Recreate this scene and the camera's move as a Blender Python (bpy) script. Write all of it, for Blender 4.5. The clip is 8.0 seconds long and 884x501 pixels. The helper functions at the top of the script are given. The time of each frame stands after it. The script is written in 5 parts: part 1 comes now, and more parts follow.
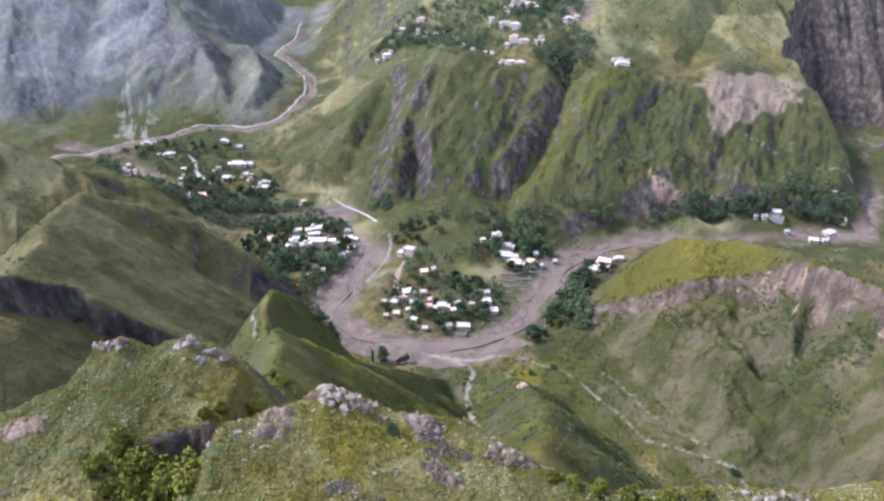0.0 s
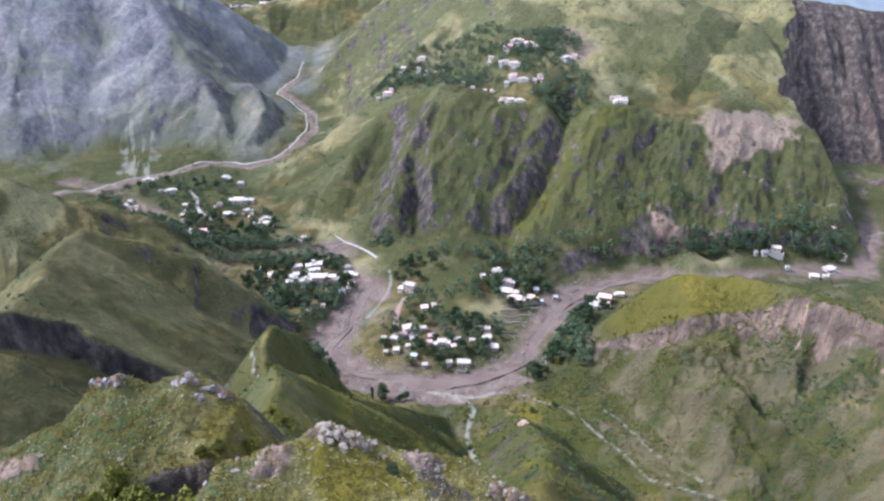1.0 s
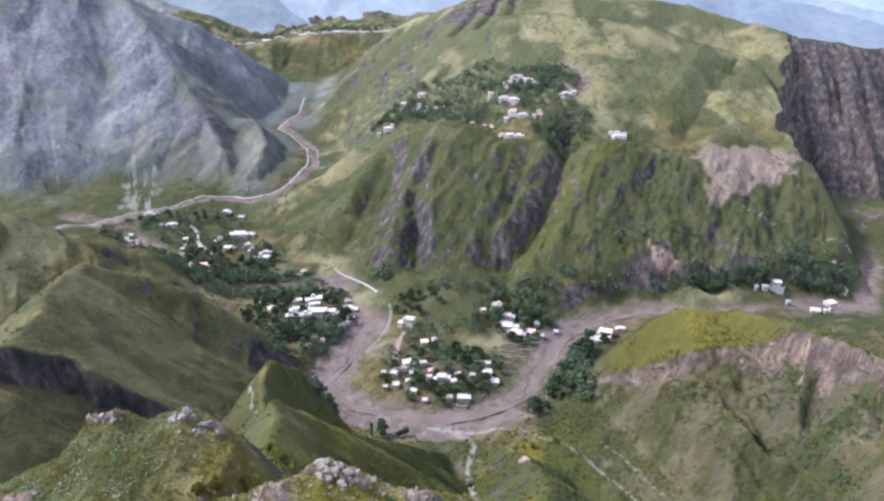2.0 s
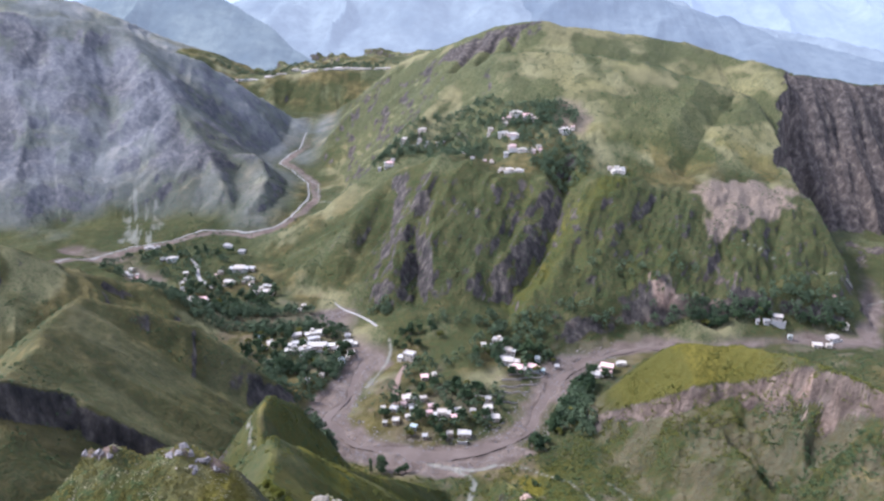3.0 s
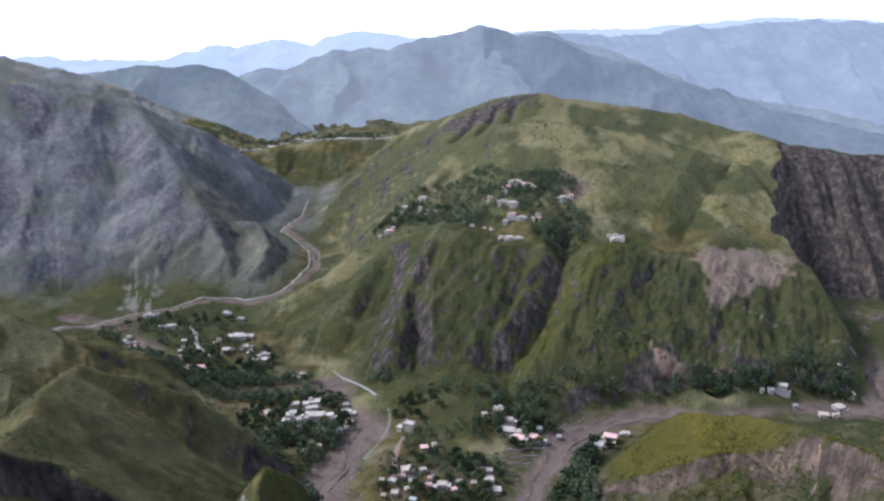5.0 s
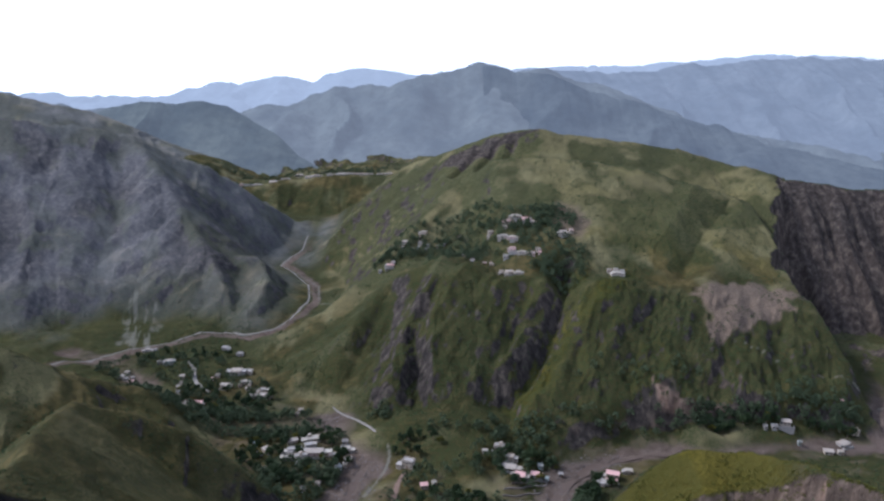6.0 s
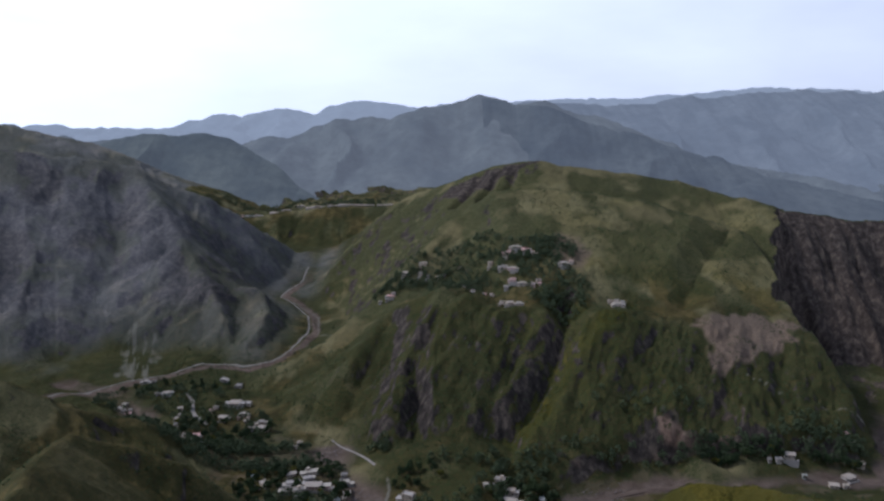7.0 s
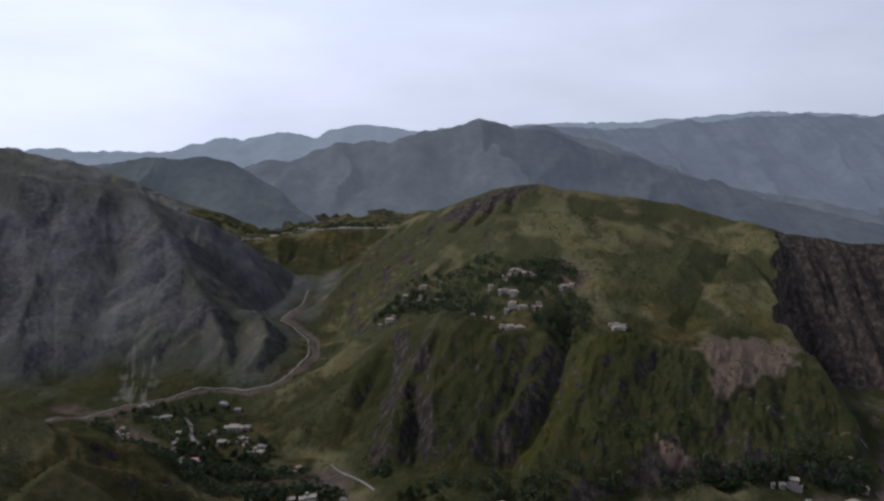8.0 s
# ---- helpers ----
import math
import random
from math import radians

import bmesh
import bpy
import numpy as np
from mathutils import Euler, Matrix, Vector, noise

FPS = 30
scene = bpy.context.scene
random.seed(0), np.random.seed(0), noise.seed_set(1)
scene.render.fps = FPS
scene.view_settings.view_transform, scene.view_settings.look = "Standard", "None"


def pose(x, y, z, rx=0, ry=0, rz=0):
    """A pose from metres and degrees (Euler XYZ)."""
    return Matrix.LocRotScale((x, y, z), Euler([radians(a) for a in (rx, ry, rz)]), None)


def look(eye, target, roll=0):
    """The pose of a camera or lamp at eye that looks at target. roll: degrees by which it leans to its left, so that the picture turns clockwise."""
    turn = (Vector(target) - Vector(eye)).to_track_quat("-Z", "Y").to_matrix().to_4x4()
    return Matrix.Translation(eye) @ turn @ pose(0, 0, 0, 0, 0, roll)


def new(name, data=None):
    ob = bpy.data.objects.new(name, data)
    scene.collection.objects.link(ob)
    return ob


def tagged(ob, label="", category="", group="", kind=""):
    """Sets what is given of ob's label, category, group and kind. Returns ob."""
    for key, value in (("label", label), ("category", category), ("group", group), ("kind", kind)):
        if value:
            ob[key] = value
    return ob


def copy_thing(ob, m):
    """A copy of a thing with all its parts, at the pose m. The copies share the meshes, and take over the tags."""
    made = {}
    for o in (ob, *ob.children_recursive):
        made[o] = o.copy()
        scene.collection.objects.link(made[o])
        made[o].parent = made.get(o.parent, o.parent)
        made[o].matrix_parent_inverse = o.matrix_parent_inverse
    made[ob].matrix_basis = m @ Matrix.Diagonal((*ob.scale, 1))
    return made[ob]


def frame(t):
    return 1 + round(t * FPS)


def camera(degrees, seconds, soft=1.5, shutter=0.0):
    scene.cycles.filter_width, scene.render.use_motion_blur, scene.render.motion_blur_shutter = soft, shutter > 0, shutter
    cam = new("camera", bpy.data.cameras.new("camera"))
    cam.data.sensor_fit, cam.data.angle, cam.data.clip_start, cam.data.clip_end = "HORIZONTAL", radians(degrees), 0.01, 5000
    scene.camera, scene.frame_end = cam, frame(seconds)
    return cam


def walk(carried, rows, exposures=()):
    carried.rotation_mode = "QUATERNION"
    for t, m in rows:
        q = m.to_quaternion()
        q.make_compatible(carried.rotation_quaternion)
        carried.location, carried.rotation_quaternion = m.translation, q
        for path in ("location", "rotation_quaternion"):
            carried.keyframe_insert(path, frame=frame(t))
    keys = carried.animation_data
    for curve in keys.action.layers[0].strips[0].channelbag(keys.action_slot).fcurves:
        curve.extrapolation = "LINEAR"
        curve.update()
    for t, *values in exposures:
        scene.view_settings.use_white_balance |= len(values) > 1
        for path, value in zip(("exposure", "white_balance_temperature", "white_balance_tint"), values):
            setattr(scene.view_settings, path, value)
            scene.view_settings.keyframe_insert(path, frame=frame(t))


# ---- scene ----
cam = camera(63.0, 8.0, soft=2.5)
EYE = 300.0
# seconds, yaw, pitch, roll: the camera hovers at one place and tilts slowly upwards
ROWS = [
    (0.0, 0.000, -29.197, 0.0), (0.5, 0.016, -27.725, 0.0), (1.0, 0.021, -26.340, 0.0), (1.5, 0.022, -24.979, -0.01),
    (2.2, 0.04, -23.09, -0.02), (3.0, 0.055, -20.925, -0.025), (3.5, 0.065, -19.610, -0.03), (4.0, 0.066, -18.245, -0.035),
    (4.5, 0.068, -16.880, -0.04), (5.25, 0.07, -14.87, -0.04), (6.0, 0.080, -12.828, -0.043), (6.5, 0.090, -11.473, -0.045),
    (7.0, 0.099, -10.366, -0.04), (7.5, 0.105, -9.353, -0.038), (8.0, 0.115, -8.535, -0.038),
]
EXPOSURE = [(0.0, 1.55, 5180, 19), (1.5, 1.5, 5150, 19), (3.0, 1.35, 5150, 19), (4.5, 0.85, 5250, 18.5), (6.0, 0.05, 5200, 16.5), (7.0, -0.65, 5350, 16.5), (8.0, -1.0, 5650, 16)]
walk(cam, [(t, pose(0, 0, EYE, 90 + p, r, w)) for t, w, p, r in ROWS], EXPOSURE)

# ---- world and sun ----
SUN_AZ, SUN_EL = radians(-80), radians(46)
world = bpy.data.worlds.new("overcast_sky")
scene.world = world
world.use_nodes = True
wn, wl = world.node_tree.nodes, world.node_tree.links
wn.clear()
w_out, w_bg = wn.new("ShaderNodeOutputWorld"), wn.new("ShaderNodeBackground")
sky = wn.new("ShaderNodeTexSky")
sky.sky_type, sky.sun_disc = "NISHITA", False
sky.sun_elevation, sky.sun_rotation = SUN_EL, SUN_AZ
sky.air_density, sky.dust_density = 1.2, 4.0
w_geo = wn.new("ShaderNodeTexCoord")
w_split = wn.new("ShaderNodeSeparateXYZ")
wl.new(w_geo.outputs["Generated"], w_split.inputs["Vector"])
# bright haze low over the horizon, greyer cloud overhead
w_haze = wn.new("ShaderNodeValToRGB")
for k, (p, c) in enumerate(((0.0, (10.4, 10.7, 11.2, 1)), (0.16, (10.6, 10.8, 11.3, 1)), (0.45, (4.3, 4.7, 5.4, 1)), (1.0, (3.0, 3.4, 4.2, 1)))):
    e = w_haze.color_ramp.elements[k] if k < 2 else w_haze.color_ramp.elements.new(p)
    e.position, e.color = p, c
wl.new(w_split.outputs["Z"], w_haze.inputs["Fac"])
w_side = wn.new("ShaderNodeMapRange")
for key, v in (("From Min", 0.7), ("From Max", -0.7), ("To Min", 0.74), ("To Max", 1.4)):
    w_side.inputs[key].default_value = v
wl.new(w_split.outputs["X"], w_side.inputs["Value"])
w_map = wn.new("ShaderNodeMapping")
w_map.inputs["Scale"].default_value = (1.0, 1.0, 3.2)
w_noise = wn.new("ShaderNodeTexNoise")
w_noise.inputs["Scale"].default_value, w_noise.inputs["Detail"].default_value, w_noise.inputs["Roughness"].default_value = 2.2, 5.0, 0.55
wl.new(w_geo.outputs["Generated"], w_map.inputs["Vector"])
wl.new(w_map.outputs["Vector"], w_noise.inputs["Vector"])
w_cloud = wn.new("ShaderNodeMapRange")
for key, v in (("From Min", 0.3), ("From Max", 0.7), ("To Min", 0.88), ("To Max", 1.1)):
    w_cloud.inputs[key].default_value = v
wl.new(w_noise.outputs["Fac"], w_cloud.inputs["Value"])
w_times = wn.new("ShaderNodeMath")
w_times.operation = "MULTIPLY"
wl.new(w_side.outputs["Result"], w_times.inputs[0])
wl.new(w_cloud.outputs["Result"], w_times.inputs[1])
w_scale = wn.new("ShaderNodeVectorMath")
w_scale.operation = "SCALE"
wl.new(w_haze.outputs["Color"], w_scale.inputs[0])
wl.new(w_times.outputs["Value"], w_scale.inputs["Scale"])
w_mix = wn.new("ShaderNodeMix")
w_mix.data_type = "RGBA"
w_mix.inputs["Factor"].default_value = 0.85
wl.new(sky.outputs["Color"], w_mix.inputs["A"])
wl.new(w_scale.outputs["Vector"], w_mix.inputs["B"])
wl.new(w_mix.outputs["Result"], w_bg.inputs["Color"])
w_bg.inputs["Strength"].default_value = 0.15
wl.new(w_bg.outputs["Background"], w_out.inputs["Surface"])

sun = new("sun", bpy.data.lights.new("sun", "SUN"))
sun.data.energy, sun.data.angle, sun.data.color = 3.6, radians(9), (1.0, 0.94, 0.83)
sun_way = Vector((math.sin(SUN_AZ) * math.cos(SUN_EL), math.cos(SUN_AZ) * math.cos(SUN_EL), math.sin(SUN_EL)))
sun.matrix_world = look(sun_way * 900, (0, 0, 0))
tagged(sun, "sun veiled by thin cloud", "sun", kind="structure")

# ---- landforms ----
def lattice(ix, iy, seed):
    n = (ix * 374761393 + iy * 668265263 + seed * 974634733) & 0x7FFFFFFF
    n = ((n ^ (n >> 13)) * 1274126177) & 0x7FFFFFFF
    return ((n ^ (n >> 16)) & 0xFFFF) / 65535.0


def vnoise(x, y, seed=0):
    """Smooth noise, 0 to 1."""
    fx, fy = np.floor(x), np.floor(y)
    u, v = x - fx, y - fy
    u, v = u * u * u * (u * (6 * u - 15) + 10), v * v * v * (v * (6 * v - 15) + 10)
    ix, iy = fx.astype(np.int64), fy.astype(np.int64)
    a, b = lattice(ix, iy, seed), lattice(ix + 1, iy, seed)
    c, d = lattice(ix, iy + 1, seed), lattice(ix + 1, iy + 1, seed)
    return (a + (b - a) * u) * (1 - v) + (c + (d - c) * u) * v


def fbm(x, y, octaves=4, seed=0, gain=0.5):
    total, amp, norm = 0.0, 1.0, 0.0
    for o in range(octaves):
        total = total + amp * vnoise(x + 17.3 * o, y - 9.1 * o, seed + o)
        norm += amp
        amp *= gain
        x, y = x * 2.03, y * 2.03
    return total / norm


def smax(a, b, k):
    h = np.clip(0.5 + 0.5 * (a - b) / k, 0, 1)
    return b + (a - b) * h + k * h * (1 - h)


def smooth(lo, hi, x):
    t = np.clip((x - lo) / (hi - lo), 0, 1)
    return t * t * (3 - 2 * t)


def along(X, Y, line, lean=0.0):
    """The nearest place on a line of points in plan: distance, running length, height, and the side (1 left of its way, -1 right, between them past its ends)."""
    best = np.full(X.shape, 1e9)
    dist, run, level, side = (np.zeros(X.shape) for _ in range(4))
    start = 0.0
    for (ax, ay, az), (bx, by, bz) in zip(line, line[1:]):
        ux, uy = bx - ax, by - ay
        length = math.hypot(ux, uy)
        t = np.clip(((X - ax) * ux + (Y - ay) * uy) / length ** 2, 0, 1)
        dx, dy = X - ax - t * ux, Y - ay - t * uy
        d = np.hypot(dx, dy)
        z = az + t * (bz - az)
        cost = d * (lean or 1.0) - (z if lean else 0.0)
        take = cost < best
        best = np.where(take, cost, best)
        dist = np.where(take, d, dist)
        run = np.where(take, start + t * length, run)
        level = np.where(take, z, level)
        side = np.where(take, (ux * (Y - ay) - uy * (X - ax)) / (length * np.maximum(d, 1e-6)), side)
        start += length
    return dist, run, level, side


def ridge(X, Y, line, left, right, round_top=4.0, ribs=0.0, pitch=30.0, seed=0, nose=False):
    """A ridge below a crest line, with its own slope on either side and worn ribs and gullies down its flanks."""
    d, s, z, side = along(X, Y, line, 0.0 if nose else 0.5 * (left + right))
    slope = 0.5 * (left + right) + 0.5 * (left - right) * side
    drop = slope * (np.sqrt(d * d + round_top ** 2) - round_top)
    if ribs:
        (x0, y0, _), (x1, y1, _) = line[0], line[-1]
        ux, uy = (x1 - x0) / math.hypot(x1 - x0, y1 - y0), (y1 - y0) / math.hypot(x1 - x0, y1 - y0)
        lx, ly = ((X - x0) * ux + (Y - y0) * uy) / pitch, ((Y - y0) * ux - (X - x0) * uy) / pitch
        wob = (fbm(lx / 1.6, ly / 1.6, 3, seed + 40) - 0.5) * 0.9
        n = 1 - np.abs(2 * vnoise(lx + wob, ly / 4.5, seed) - 1)
        m = 1 - np.abs(2 * vnoise(lx * 2.7 + wob * 2, ly / 2.2, seed + 5) - 1)
        drop = drop + ribs * (0.75 - n + 0.4 * (0.6 - m)) * smooth(0, pitch * 1.2, d)
    return z - drop


def bench(X, Y, line, back, front, round_top=6.0, ribs=0.0, pitch=30.0, seed=0, skew=0.0):
    """A step in the slope along a line that runs from left to right: falls off gently behind it, steeply before it."""
    px, py, pz = ([p[i] for p in line] for i in range(3))
    yc = sum(np.interp(X + o, px, py) for o in (-9, -3, 3, 9)) / 4
    zc = sum(np.interp(X + o, px, pz) for o in (-9, -3, 3, 9)) / 4
    d = Y - yc
    soft = np.sqrt(d * d + round_top ** 2) - round_top
    drop = np.where(d > 0, back, front) * soft
    if ribs:
        X = X - skew * Y
        wob = (fbm(X / pitch / 1.6, Y / pitch / 1.6, 3, seed + 40) - 0.5) * 1.5
        n = 1 - np.abs(2 * vnoise(X / pitch + wob, Y / pitch / 4.5, seed) - 1)
        m = 1 - np.abs(2 * vnoise(X / pitch * 2.7 + wob * 2, Y / pitch / 2.2, seed + 5) - 1)
        drop = drop + ribs * (0.75 - n + 0.4 * (0.6 - m)) * smooth(0, pitch * 1.2, np.abs(d))
    return zc - drop


RIVER = [(-430, 770, 3), (-340, 735, 2), (-300, 680, 1), (-283, 630, 0), (-199, 594, 0), (-98, 606, 0), (-70, 578, 0), (-60, 527, 0), (-74, 475, 0),
         (-87, 440, 0), (-56, 415, 0), (-9, 399, 0), (24, 406, 0), (57, 428, 0), (74, 468, 0), (98, 509, 0), (130, 537, 0),
         (167, 552, 0), (228, 557, 0), (310, 565, 0), (372, 560, 0), (420, 640, 0), (470, 760, 1)]
BROOK = [(-425, 700, 5), (-384, 745, 6), (-335, 781, 8), (-275, 820, 10), (-232, 808, 10), (-198, 838, 11), (-178, 881, 13), (-173, 950, 15), (-186, 1015, 17), (-222, 1079, 20), (-251, 1114, 22), (-245, 1151, 24), (-232, 1209, 28), (-235, 1284, 32), (-243, 1360, 38), (-262, 1500, 52), (-300, 1640, 74)]
# crest of the near knoll and of the hump beside it: across, ahead, height
KNOLL = [(-34, 92, 214), (-28, 97, 213), (-21, 104, 212.5), (-15, 104, 209), (-9, 104, 205.5), (5, 107, 201), (10.5, 103, 199), (17.5, 98, 198), (31, 90, 199), (50, 87, 203.5), (64, 86, 203.5), (78, 86, 206), (140, 80, 196)]
HUMP = [(-180, 116, 172), (-130, 116, 186), (-95, 118, 193.5), (-82, 122, 198), (-77, 130, 202), (-71, 130, 204), (-66, 130, 202), (-56, 132, 204), (-47, 131, 197.5), (-33, 125, 193), (-20, 120, 180)]


def brow(X, Y, line, back, front, edge):
    """A rounded brow: gentle towards the camera, steep beyond its crest."""
    px = [p[0] for p in line]
    yc = np.interp(X, px, [p[1] for p in line])
    zc = np.interp(X, px, [p[2] for p in line])
    d = Y - yc
    wide = sum(np.interp(X + o, px, [p[2] for p in line]) for o in (-15, -10, -5, 0, 5, 10, 15)) / 7
    zc = zc + (wide - zc) * smooth(1, 14, -d)
    return zc - np.where(d > 0, front * (np.sqrt(d * d + 9) - 3), -back * d + edge * np.clip(60 - Y, 0, 60))


OUTCROPS = [(-21, 103, 5.5, 3.0), (-14, 104, 5.0, 2.5), (-30, 95, 4.5, 6.0), (-4, 105, 6.0, 2.0), (13, 101, 6.0, 4.0), (0, 92, 5.0, 3.0), (-53, 131, 7.0, 2.5), (-74, 130, 6.0, 2.0), (-44, 111, 8.0, 3.0), (-86, 112, 7.0, 4.0), (56, 87, 8.0, 2.0)]


def outcrop(X, Y):
    """Where bare rock breaks through the turf of the near brow."""
    m = 0.0
    for cx, cy, sx, sy in OUTCROPS:
        m = np.maximum(m, smooth(1.25, 0.45, np.hypot((X - cx) / sx, (Y - cy) / sy)))
    return m * smooth(0.34, 0.56, fbm(X / 4, Y / 4, 3, 55))


def brink(X, Y):
    """How far before the rim of the right hill's cliff a place lies, and the rim's height there."""
    rim = [(60, 445, -30), (102, 436, 6), (115, 420, 22), (127, 408, 34), (141, 398, 43), (157, 386, 54), (169, 388, 58), (178, 390, 62), (188, 390, 66), (202, 375, 82), (206, 365, 92), (219, 350, 98), (226, 338, 96), (236, 324, 90), (330, 270, 112), (500, 240, 150)]
    ry = sum(np.interp(X + o, [p[0] for p in rim], [p[1] for p in rim]) for o in (-8, -3, 3, 8)) / 4
    rz = sum(np.interp(X + o, [p[0] for p in rim], [p[2] for p in rim]) for o in (-8, -3, 3, 8)) / 4
    return ry - Y + 9 * (fbm(X / 16, Y / 16, 4, 34) - 0.5), rz


def gashes(X, Y):
    """Slanting ribs (1) and gullies (0) on the face of the right hill."""
    return 1 - np.abs(2 * vnoise((X + 0.45 * Y) / 22 + 0.8 * fbm(X / 30, Y / 30, 2, 36), (Y - 0.45 * X) / 110, 35) - 1)


def fold(X, Y, line, rise, wide, seed):
    """A worn rib (rise above 0) or gully (below 0) along a line in plan, that fades at its ends."""
    out = np.zeros(X.shape)
    xs, ys = [p[0] for p in line], [p[1] for p in line]
    near = (X > min(xs) - 2 * wide) & (X < max(xs) + 2 * wide) & (Y > min(ys) - 2 * wide) & (Y < max(ys) + 2 * wide)
    x, y = X[near], Y[near]
    d, run = along(x, y, [(px, py, 0) for px, py in line])[:2]
    length = sum(math.hypot(b[0] - a[0], b[1] - a[1]) for a, b in zip(line, line[1:]))
    d = d + 0.5 * wide * (fbm(x / wide, y / wide, 3, seed) - 0.5)
    out[near] = rise * np.clip(1 - d / wide, 0, 1) ** 1.4 * smooth(0, 0.15, run / length) * smooth(1, 0.9, run / length)
    return out


# ribs and gullies of the great hill: line in plan, rise, width
FOLDS = [([(8, 772), (-16, 709), (-34, 686), (-45, 657), (-47, 610)], 8, 20), ([(50, 775), (8, 706), (-8, 675), (-11, 640), (-8, 596)], 8, 22),
         ([(0, 725), (-9, 707), (-28, 676), (-24, 638), (-26, 590)], -9, 14), ([(-50, 775), (-64, 745), (-81, 697), (-94, 655)], -7, 20),
         ([(140, 785), (126, 715), (112, 672), (86, 622), (56, 588), (16, 548)], -19, 24), ([(60, 720), (46, 670), (34, 630), (26, 590)], 7, 20), ([(90, 715), (72, 665), (56, 625)], -6, 14),
         ([(375, 925), (353, 892), (292, 809), (249, 735)], -9, 24), ([(330, 935), (290, 860), (240, 790)], 5, 22), ([(286, 670), (262, 630), (246, 595), (230, 565)], -8, 20), ([(215, 705), (185, 650), (160, 600)], -6, 20),
         ([(345, 700), (318, 645), (295, 595)], -6, 20), ([(250, 690), (222, 640), (200, 590)], 6, 18), ([(60, 1095), (40, 1050), (10, 1010)], -9, 12), ([(84, 1085), (70, 1045), (46, 1000)], -9, 11), ([(106, 1080), (98, 1040), (84, 1000)], -9, 11),
         ([(-40, 1190), (-80, 1130), (-120, 1070)], -8, 20), ([(0, 1150), (-40, 1080), (-90, 1000)], -8, 22)]


def relief(X, Y):
    """The height of the ground at places X, Y."""
    base = 0.022 * np.clip(Y - 620, 0, 750) + 6 * smooth(0.35, 0.75, fbm(X / 120, Y / 120, 3, 3)) * smooth(560, 640, Y)
    d, s, z, side = along(X, Y, RIVER)
    stream = np.abs(side * d + 26 * (fbm(X / 28, Y / 28, 2, 7) - 0.5))
    floor = base - 1.4 * smooth(5.5, 2.5, stream) * smooth(16, 11, d) + 4.5 * smooth(12, 34, d + 10 * (fbm(X / 18, Y / 18, 3, 8) - 0.5)) + 1.0 * (fbm(X / 5, Y / 5, 3, 9) - 0.5)
    # low green mound of the village, inside the river's loop
    floor = smax(floor, ridge(X, Y, [(12, 580, 24), (22, 520, 11), (18, 480, 8), (0, 450, 5)], 0.20, 0.22, 8), 4)
    # the great hill: crest, terrace with the upper village, spurs
    g = ridge(X, Y, [(-190, 1270, 70), (-140, 1265, 112), (-93, 1260, 144), (-62, 1230, 164), (-24, 1200, 181), (13, 1170, 198), (56, 1140, 216), (81, 1120, 226), (108, 1100, 234), (144, 1085, 236), (177, 1085, 229), (228, 1090, 225),
                     (287, 1090, 219), (343, 1080, 211), (395, 1060, 195), (428, 1030, 188), (443, 1000, 183)], 0.5, 0.5, 14, 6, 90, 11)
    g = smax(g, bench(X, Y, [(-60, 1010, 60), (20, 1000, 160), (70, 985, 203), (150, 975, 206), (250, 960, 196), (340, 930, 172), (400, 915, 152), (428, 910, 20)], 0.5, 0.46, 16, 5, 85, 20), 16)
    g = smax(g, bench(X, Y, [(-110, 930, 10), (-20, 915, 100), (45, 890, 150), (110, 885, 160), (210, 870, 158), (310, 850, 138), (372, 842, 114), (398, 835, 0)], 0.4, 0.5, 14, 5, 70, 19), 16)
    g = smax(g, bench(X, Y, [(-170, 900, -20), (-95, 850, 54), (-50, 775, 98), (0, 745, 118), (67, 722, 108), (126, 722, 103), (185, 728, 104), (243, 722, 90), (330, 705, 10)], 0.1, 0.64, 10, 8, 44, 13, 0.5), 12)
    g = smax(g, ridge(X, Y, [(190, 760, 112)] + [(190, 735, 101), (174, 715, 92), (145, 690, 69), (112, 655, 46), (92, 622, 25), (66, 592, 11), (37, 565, 3)], 1.0, 0.8, 2.5, 4, 22, 14), 3)
    jut = 36 * (fbm(X / 30, Y / 30, 4, 56, 0.6) - 0.5)
    g = smax(g, ridge(X + jut, Y, [(459, 975, 177), (416, 905, 133), (412, 855, 94), (378, 805, 69), (357, 775, 53)], 2.1, 0.40, 3, 6, 30, 15), 4)
    g = smax(g, ridge(X + 0.5 * jut, Y, [(365, 800, 87), (386, 770, 66), (398, 735, 41), (402, 700, 16), (406, 680, 6), (392, 640, -6)], 1.9, 0.45, 3, 6, 26, 27), 4)
    g = smax(g, bench(X, Y, [(90, 735, -30), (190, 730, 46), (243, 722, 84), (300, 690, 60), (380, 690, 44), (480, 720, 26), (640, 790, 36)], 0.2, 0.60, 6, 10, 36, 16, 0.4), 8)
    g = smax(g, ridge(X, Y, [(10, 735, 112), (-12, 690, 78), (-38, 640, 44), (-50, 612, 16)], 0.8, 0.8, 5, 5, 20, 17), 6)
    g = smax(g, ridge(X, Y, [(-50, 765, 92), (-95, 722, 54), (-135, 695, 28), (-185, 682, 6)], 0.75, 0.7, 14, 4, 34, 18), 10)
    # the precipice on the hill's east side, and the wall behind it
    ex = np.interp(Y, [600, 640, 680, 700, 735, 765, 790, 805, 855, 905, 975, 1010], [385, 392, 406, 402, 398, 384, 372, 378, 410, 416, 455, 475])
